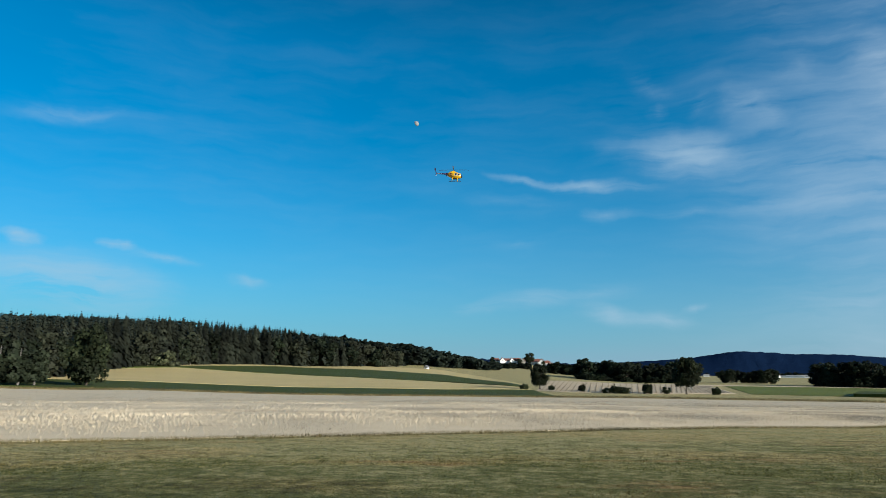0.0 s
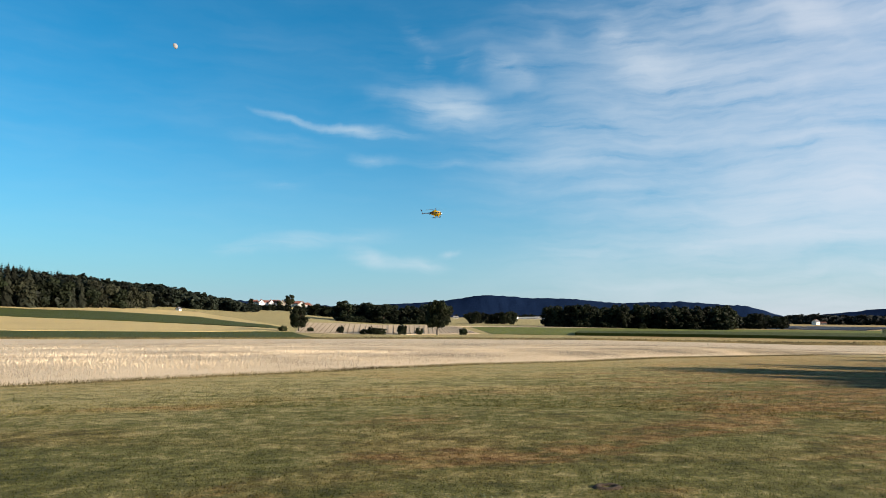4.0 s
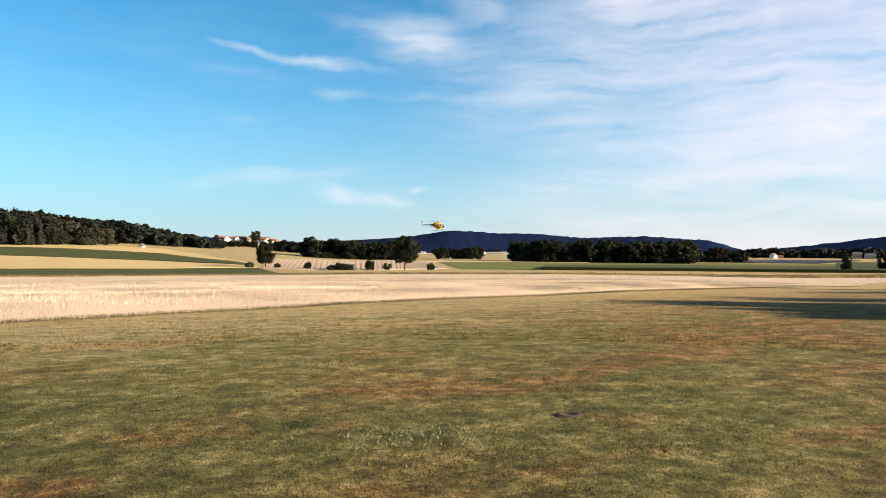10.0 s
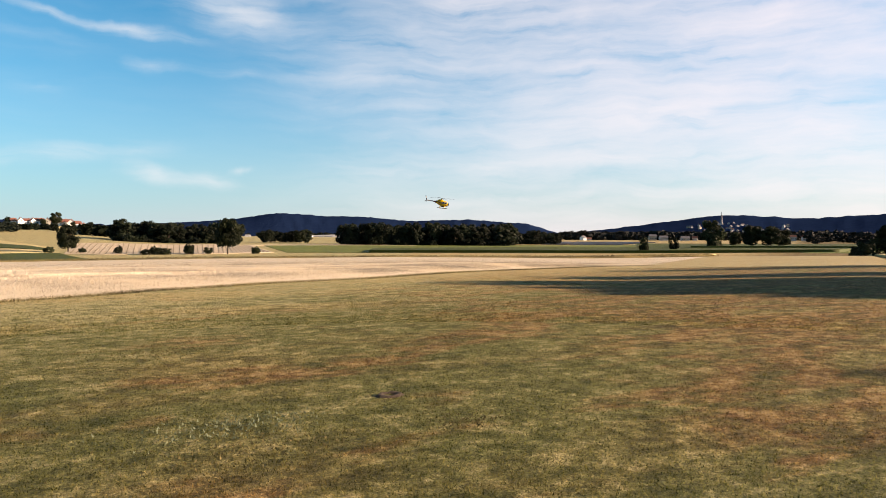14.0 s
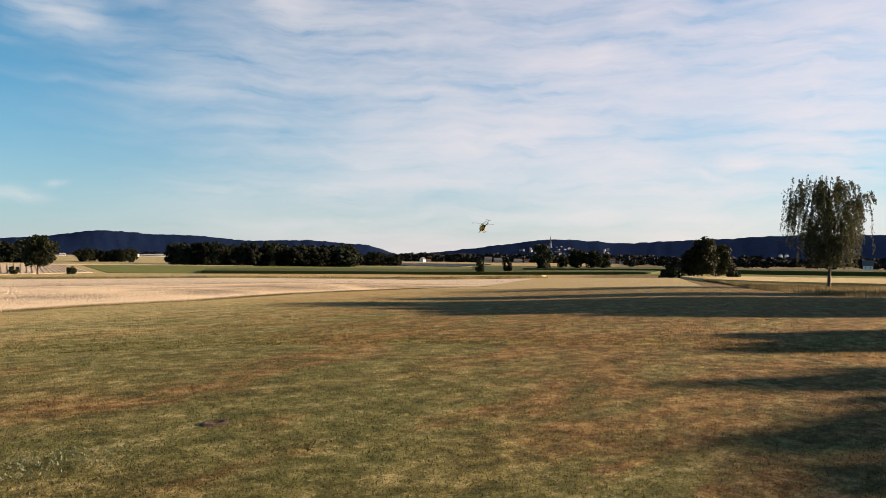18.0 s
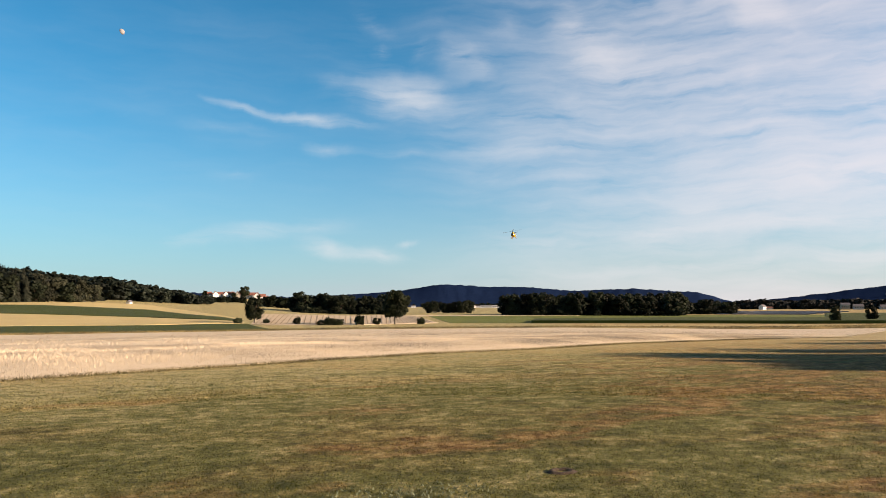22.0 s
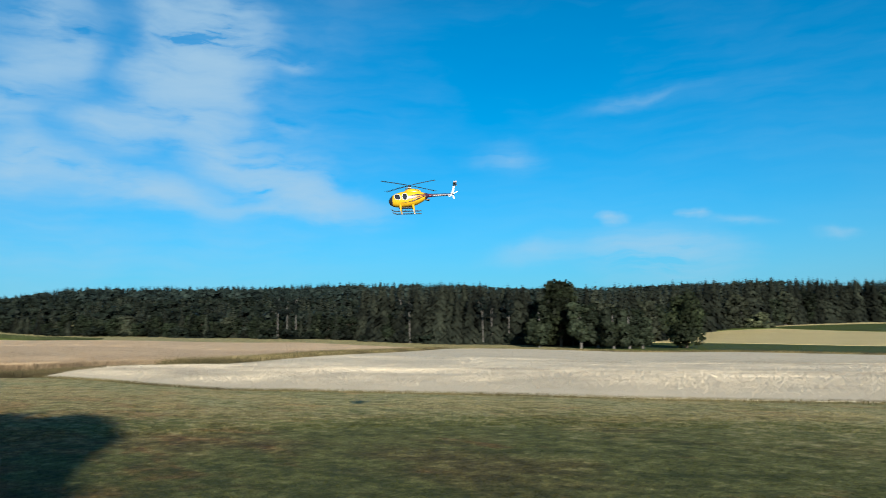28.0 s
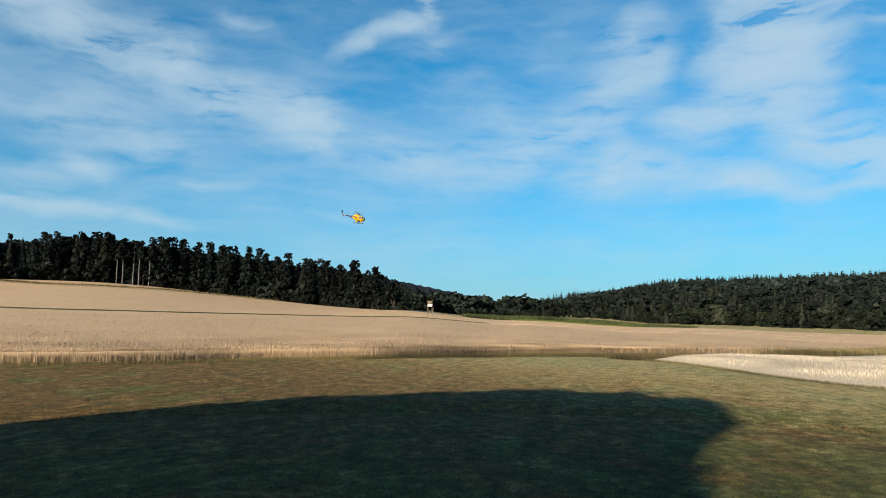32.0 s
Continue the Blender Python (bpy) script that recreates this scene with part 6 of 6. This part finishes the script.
def patch(outline, side, lift):
    """A thin plate that follows the fuselage's flank, from an outline in length and height."""
    bm = bmesh.new()
    cy, cz = sum(p[0] for p in outline) / len(outline), sum(p[1] for p in outline) / len(outline)
    rings = []
    for f in (0.0, 0.5, 1.0):
        pts = [(cy, cz)] if f == 0 else [(cy + (y - cy) * f, cz + (z - cz) * f) for y, z in outline]
        rings.append([bm.verts.new((side * (side_x(y, z) + lift), y, z)) for y, z in pts])
    n = len(outline)
    for k in range(n):
        bm.faces.new((rings[0][0], rings[1][k], rings[1][(k + 1) % n]))
        bm.faces.new((rings[1][k], rings[2][k], rings[2][(k + 1) % n], rings[1][(k + 1) % n]))
    skirt = [bm.verts.new((v.co.x - side * 0.012, v.co.y, v.co.z)) for v in rings[2]]
    for k in range(n):
        bm.faces.new((rings[2][k], skirt[k], skirt[(k + 1) % n], rings[2][(k + 1) % n]))
    bmesh.ops.recalc_face_normals(bm, faces=bm.faces)
    return bm


def oval(cy, cz, a, b, lean=0.0, n=20, p=2.6):
    out = []
    for k in range(n):
        w = 2 * math.pi * k / n
        c, s = math.cos(w), math.sin(w)
        z = b * math.copysign(abs(s) ** (2 / p), s)
        out.append((cy + a * math.copysign(abs(c) ** (2 / p), c) + lean * z, cz + z))
    return out


def bar_part(name, pts, radii, mat, parent, n=10, label=""):
    v, f = tube(pts, radii, n)
    me = tri_mesh(name, np.array([tuple(c) for c in v]), np.array(f), mat, True)
    return child(name, me, parent, label)


def wing(points, thick, mat, name, parent, axis=0, label=""):
    """A flat vane with rounded rims: outline in the two other axes, set across the given one."""
    bm = bmesh.new()
    lo, hi = [], []
    for p, q in points:
        a, b = [p, q], [p, q]
        a.insert(axis, -thick / 2)
        b.insert(axis, thick / 2)
        lo.append(bm.verts.new(a))
        hi.append(bm.verts.new(b))
    bm.faces.new(lo)
    bm.faces.new(hi[::-1])
    for k in range(len(points)):
        j = (k + 1) % len(points)
        bm.faces.new((lo[k], lo[j], hi[j], hi[k]))
    bmesh.ops.recalc_face_normals(bm, faces=bm.faces)
    bmesh.ops.bevel(bm, geom=bm.edges[:], offset=thick * 0.3, segments=1, affect="EDGES")
    return part(name, bm, mat, parent, label)


def build_helicopter():
    e = new("helicopter")
    tagged(e, "yellow model helicopter with dark violet tail boom and white fin, flying", "helicopter")
    body = part("body", pod_shell(0.425, -0.46), M_YELLOW, e, "bright yellow rounded fuselage", smooth=True)
    part("windscreen", pod_shell(0.428, 0.335, 8, 28, 0.003), M_GLASS, e, "dark tinted windscreen in the nose", smooth=True)
    part("rear_door", pod_shell(-0.375, -0.463, 8, 28, 0.003), M_BOOM, e, "dark clamshell door at the fuselage's rear", smooth=True)
    for s in (-1, 1):
        for cy, a, b, lean in ((0.225, 0.06, 0.056, 0.3), (0.065, 0.05, 0.068, 0.1)):
            fr = part("window_frame", patch(oval(cy, 0.04, a + 0.014, b + 0.012, lean), s, 0.003), M_WHITE, e, "white window surround")
            part("pane", patch(oval(cy, 0.04, a, b, lean), s, 0.007), M_GLASS, fr, "dark side window")
        for k in range(3):
            z0 = 0.09 - 0.06 * k
            line = [(0.0, z0 - 0.045), (-0.12, z0 - 0.012), (-0.22, z0 * 0.8 + 0.03), (-0.37, z0 * 0.4 + 0.085), (-0.37, z0 * 0.4 + 0.064), (-0.22, z0 * 0.8 - 0.002), (-0.12, z0 - 0.036), (0.0, z0 - 0.055)]
            part("stripe", patch(line, s, 0.003), M_BOOM if k != 1 else M_RED, e, "dark violet flank stripe" if k != 1 else "dark red flank stripe")
        door = [(0.005, -0.1), (0.14, -0.1), (0.145, -0.09), (0.145, -0.088), (0.005, -0.088)]
        part("door_seam", patch(door, s, 0.002), M_BLACK, e)
    bm = bmesh.new()
    bmesh.ops.create_uvsphere(bm, u_segments=20, v_segments=12, radius=1.0, matrix=Matrix.Translation((0, -0.1, 0.165)) @ Matrix.Diagonal((0.085, 0.19, 0.078, 1)))
    part("engine_cowling", bm, M_YELLOW, e, "yellow cowling below the rotor", smooth=True)
    bm = bmesh.new()
    bmesh.ops.create_cone(bm, segments=18, radius1=0.05, radius2=0.036, depth=0.02, cap_ends=True, matrix=Matrix.Translation((0, -0.03, 0.262)))
    part("swashplate", bm, M_WHITE, e, "white swashplate below the rotor head")
    for s in (-1, 1):
        bar_part("pitch_link", [(s * 0.045, -0.03, 0.262), (s * 0.034, -0.03, 0.3)], [0.006, 0.006], M_METAL, e, 6)
        bar_part("deck_vent", [(s * 0.066, -0.14, 0.205), (s * 0.05, -0.24, 0.19)], [0.012, 0.01], M_BLACK, e, 8, "dark vent on the engine deck")
    bm = bmesh.new()
    box(bm, (0.1, 0.05, 0.05), (0, 0.035, 0.225), bevel=0.012)
    part("air_intake", bm, M_BLACK, e)
    bar_part("exhaust", [(0, -0.38, -0.0), (0, -0.47, -0.02)], [0.026, 0.022], M_BLACK, e)
    bar_part("belly_plate", [(0, 0.2, -0.175), (0, -0.1, -0.172)], [0.03, 0.03], M_BLACK, e)
    bar_part("mast", [(0, -0.03, 0.2), (0, -0.03, 0.305)], [0.016, 0.014], M_METAL, e)
    bar_part("tail_boom", [(0, -0.41, 0.082), (0, -0.7, 0.092), (0, -1.0, 0.1)], [0.038, 0.03, 0.022], M_BOOM, e, 14, "dark violet tapering tail boom")
    bar_part("boom_collar", [(0, -0.40, 0.08), (0, -0.5, 0.085)], [0.043, 0.037], M_RED, e, 14, "red collar at the boom's root")
    for s in (-1, 1):
        bar_part("boom_stripe", [(s * 0.031, -0.55, 0.075), (s * 0.022, -0.96, 0.09)], [0.005, 0.004], M_WHITE, e, 6, "white line along the boom")
    for nm, line, skin in (("upper_fin", [(-0.94, 0.1), (-0.985, 0.1), (-1.045, 0.34), (-1.01, 0.34)], "white outer skin of the upper fin"), ("lower_fin", [(-0.965, 0.09), (-0.995, 0.1), (-1.02, 0.0), (-0.995, 0.0)], "white outer skin of the lower fin")):
        fin = wing(line, 0.014, M_BOOM, nm, e, 0, "swept fin, dark violet on its right side")
        face = wing(line, 0.005, M_WHITE, "fin_skin", fin, 0, skin)
        face.location = (-0.011, 0, 0)
    stab = wing([(-0.165, -0.99), (0.165, -0.99), (0.165, -1.065), (-0.165, -1.065)], 0.016, M_BOOM, "stabiliser", e, 2, "dark horizontal stabiliser on the fin")
    stab.location = (0, 0, 0.34)
    for s in (-1, 1):
        w = wing([(-0.985, 0.33), (-1.07, 0.325), (-1.075, 0.365), (-1.0, 0.365)], 0.01, M_BOOM, "end_plate", stab, 0)
        w.location = (s * 0.165, 0, -0.34)
    # tail rotor on the left side
    hub = bar_part("tail_rotor", [(-0.012, 0, 0), (0.02, 0, 0)], [0.014, 0.014], M_METAL, e, 10, "small two-bladed tail rotor")
    hub.location = (-0.045, -0.985, 0.1)
    for s in (-1, 1):
        bl = wing([(-0.009, 0.015 * s), (0.009, 0.015 * s), (0.01, 0.118 * s), (-0.009, 0.118 * s)], 0.004, M_WHITE, "blade", hub, 0)
    # main rotor
    rotor = bar_part("rotor_hub", [(0, 0, -0.02), (0, 0, 0.012), (0, 0, 0.03)], [0.038, 0.034, 0.012], M_BLACK, e, 14, "black rotor head")
    rotor.location = (0, -0.03, 0.305)
    for k in range(4):
        bm = bmesh.new()
        n = 9
        vs = []
        for i in range(n):
            r = 0.045 + 0.755 * i / (n - 1)
            c = 0.014 if i == 0 else 0.026
            z = 0.012 - 0.018 * (r / 0.8) ** 2
            vs.append([bm.verts.new(q) for q in ((r, -c, z - 0.002), (r, c, z), (r, c, z + 0.003), (r, 0.3 * c, z + 0.007), (r, -c, z + 0.001))])
        for a, b in zip(vs, vs[1:]):
            for j in range(5):
                bm.faces.new((a[j], a[(j + 1) % 5], b[(j + 1) % 5], b[j]))
        bm.faces.new(vs[0])
        bm.faces.new(vs[-1][::-1])
        bmesh.ops.recalc_face_normals(bm, faces=bm.faces)
        part("blade", bm, M_BLACK, rotor, "black rotor blade", pose(0, 0, 0, 0, 0, 90 * k))
    # undercarriage
    for s in (-1, 1):
        bar_part("skid", [(s * 0.17, 0.36, -0.245), (s * 0.17, 0.32, -0.272), (s * 0.17, 0.26, -0.285), (s * 0.17, -0.24, -0.285), (s * 0.17, -0.29, -0.28)], [0.009, 0.011, 0.012, 0.012, 0.01], M_BLACK, e, 8, "dark landing skid")
        for y in (0.17, -0.11):
            leg = bar_part("skid_leg", [(s * 0.1, y, -0.14), (s * 0.135, y - 0.01, -0.21), (s * 0.168, y - 0.02, -0.28)], [0.026, 0.02, 0.013], M_YELLOW, e, 8, "faired undercarriage leg")
            bar_part("foot", [(s * 0.168, y - 0.03, -0.283), (s * 0.168, y - 0.01, -0.283)], [0.018, 0.018], M_WHITE, leg, 8)
    bar_part("antenna", [(0, 0.1, -0.17), (0, 0.06, -0.24)], [0.004, 0.003], M_BLACK, e, 6)
    for ob in e.children_recursive:
        ob.data.transform(Matrix.Scale(MODEL_SCALE, 4))
        ob.location *= MODEL_SCALE
    return e, rotor, hub



# ---- what moves ----
FLIGHT = [  # seconds, bearing and rise from the camera, distance, heading across the view (0 nose to the right, -90 to the camera), nose up, bank
    (0.0, 0.22, 15.60, 23.1, 2, 0, 0),
    (0.5, -6.34, 15.18, 24.09, 5, -2, 0),
    (1.0, -11.44, 14.64, 25.74, 8, -3, 0),
    (1.5, -14.36, 14.13, 27.72, 10, -3, 0),
    (2.0, -16.02, 13.51, 28.38, 8, 3, 0),
    (2.5, -16.52, 12.88, 29.7, 0, 4, 0),
    (4.5, -17.82, 5.70, 31.02, -12, 5, 0),
    (5.0, -18.05, 3.14, 32.34, -18, 3, 0),
    (5.5, -18.16, 1.19, 33.66, -25, 4, 0),
    (6.0, -18.03, 0.40, 33, -28, 8, 0),
    (6.5, -17.59, 0.46, 32.34, -28, 8, 0),
    (7.0, -17.33, 0.71, 31.68, -25, 8, 0),
    (7.5, -17.17, 0.99, 31.02, -22, 8, 0),
    (8.0, -17.34, 1.30, 30.36, -18, 6, 0),
    (8.5, -17.89, 1.70, 30.36, -14, 3, 0),
    (9.0, -18.71, 1.95, 29.04, -10, 2, 0),
    (9.5, -19.64, 2.00, 28.38, -8, 2, 0),
    (10.0, -20.36, 2.10, 28.38, -8, 2, 0),
    (10.5, -21.35, 2.29, 28.38, -5, -3, 0),
    (11.0, -23.08, 2.53, 27.72, -3, 0, 0),
    (11.5, -25.32, 2.48, 27.06, -2, 0, 0),
    (12.0, -27.62, 2.19, 26.4, 0, 0, 0),
    (12.5, -29.79, 1.99, 26.4, 0, 0, 0),
    (13.0, -31.64, 1.97, 26.4, 0, 0, 0),
    (13.5, -33.16, 2.38, 26.4, 2, 0, 0),
    (14.0, -34.58, 2.60, 26.4, 3, -6, 0),
    (14.5, -36.42, 2.75, 26.4, 5, -8, 0),
    (15.0, -39.10, 2.79, 26.4, 8, -8, 0),
    (15.5, -42.36, 2.52, 25.74, 5, -3, 5),
    (16.2, -45.31, 2.42, 26.73, 30, 0, -10),
    (16.9, -48.27, 2.33, 28.38, 62, -4, -15),
    (17.5, -50.81, 2.24, 29.7, 90, -8, -15),
    (18.0, -50.69, 2.49, 30.36, 112, -10, 4),
    (18.5, -49.42, 2.82, 31.02, 135, -12, 2),
    (19.0, -47.32, 3.26, 31.68, 155, -13, 0),
    (19.5, -43.96, 3.60, 33, 170, -10, 0),
    (20.0, -39.98, 4.09, 34.32, 192, -6, 0),
    (20.5, -36.39, 4.69, 35.64, 218, 0, 0),
    (21.0, -33.00, 5.26, 35.64, 240, 2, 6),
    (21.5, -29.99, 5.66, 35.64, 255, 2, 10),
    (22.0, -27.28, 5.68, 34.32, 258, 2, 10),
    (22.5, -24.58, 5.98, 32.34, 255, 2, 8),
    (23.0, -22.12, 6.34, 30.36, 250, 3, 6),
    (23.5, -19.29, 7.16, 28.38, 244, 4, 6),
    (24.0, -15.86, 8.12, 25.74, 237, 5, 6),
    (24.5, -11.54, 9.03, 23.1, 230, 4, 5),
    (26.5, 15.42, 10.10, 15.51, 200, 2, 0),
    (27.0, 23.37, 10.07, 13.53, 194, 2, 0),
    (27.5, 34.24, 10.15, 11.42, 186, 1, 0),
    (28.0, 48.78, 10.74, 9.64, 177, 0, 0),
    (28.2, 56.11, 10.95, 9.77, 172, 0, 3),
    (28.4, 62.46, 11.38, 9.9, 167, -2, 6),
    (28.6, 68.93, 10.87, 10.16, 162, -4, 10),
    (28.8, 75.93, 10.95, 10.56, 154, -7, 14),
    (29.0, 83.11, 11.07, 10.96, 145, -9, 18),
    (29.2, 88.87, 11.16, 11.48, 136, -11, 20),
    (29.4, 94.05, 10.80, 12.21, 126, -12, 22),
    (29.6, 98.69, 10.65, 13.2, 115, -13, 22),
    (29.8, 102.12, 10.49, 14.19, 104, -13, 22),
    (30.0, 105.20, 10.15, 15.18, 94, -13, 20),
    (30.3, 107.34, 9.36, 17.16, 83, -12, 20),
    (30.6, 108.28, 9.35, 19.14, 76, -12, 22),
    (31.0, 107.71, 9.09, 21.78, 56, -12, 24),
    (31.3, 105.67, 9.13, 23.76, 40, -12, 18),
    (31.6, 102.89, 8.84, 25.41, 22, -10, 10),
    (32.0, 98.40, 8.87, 26.73, 8, -4, 0),
]


def motions():
    rows = []
    for t, az, el, d, phi, up, bank in FLIGHT:
        a, e = radians(az), radians(el)
        rows.append((t, pose(-d * math.sin(a) * math.cos(e), d * math.cos(a) * math.cos(e), EYE + d * math.sin(e), up, bank, az - 90 + phi)))
    walk(HELICOPTER, rows)
    step = 0.1
    n = round(32.0 / step)
    walk(ROTOR, [(i * step, pose(0, -0.03 * MODEL_SCALE, 0.305 * MODEL_SCALE, 0, 0, 77.0 * i + 85)) for i in range(n + 1)])
    walk(TAIL_ROTOR, [(i / FPS, pose(-0.045 * MODEL_SCALE, -0.985 * MODEL_SCALE, 0.1 * MODEL_SCALE, 83.0 * i, 0, 0)) for i in range(32 * FPS + 1)])


HELICOPTER, ROTOR, TAIL_ROTOR = build_helicopter()
motions()
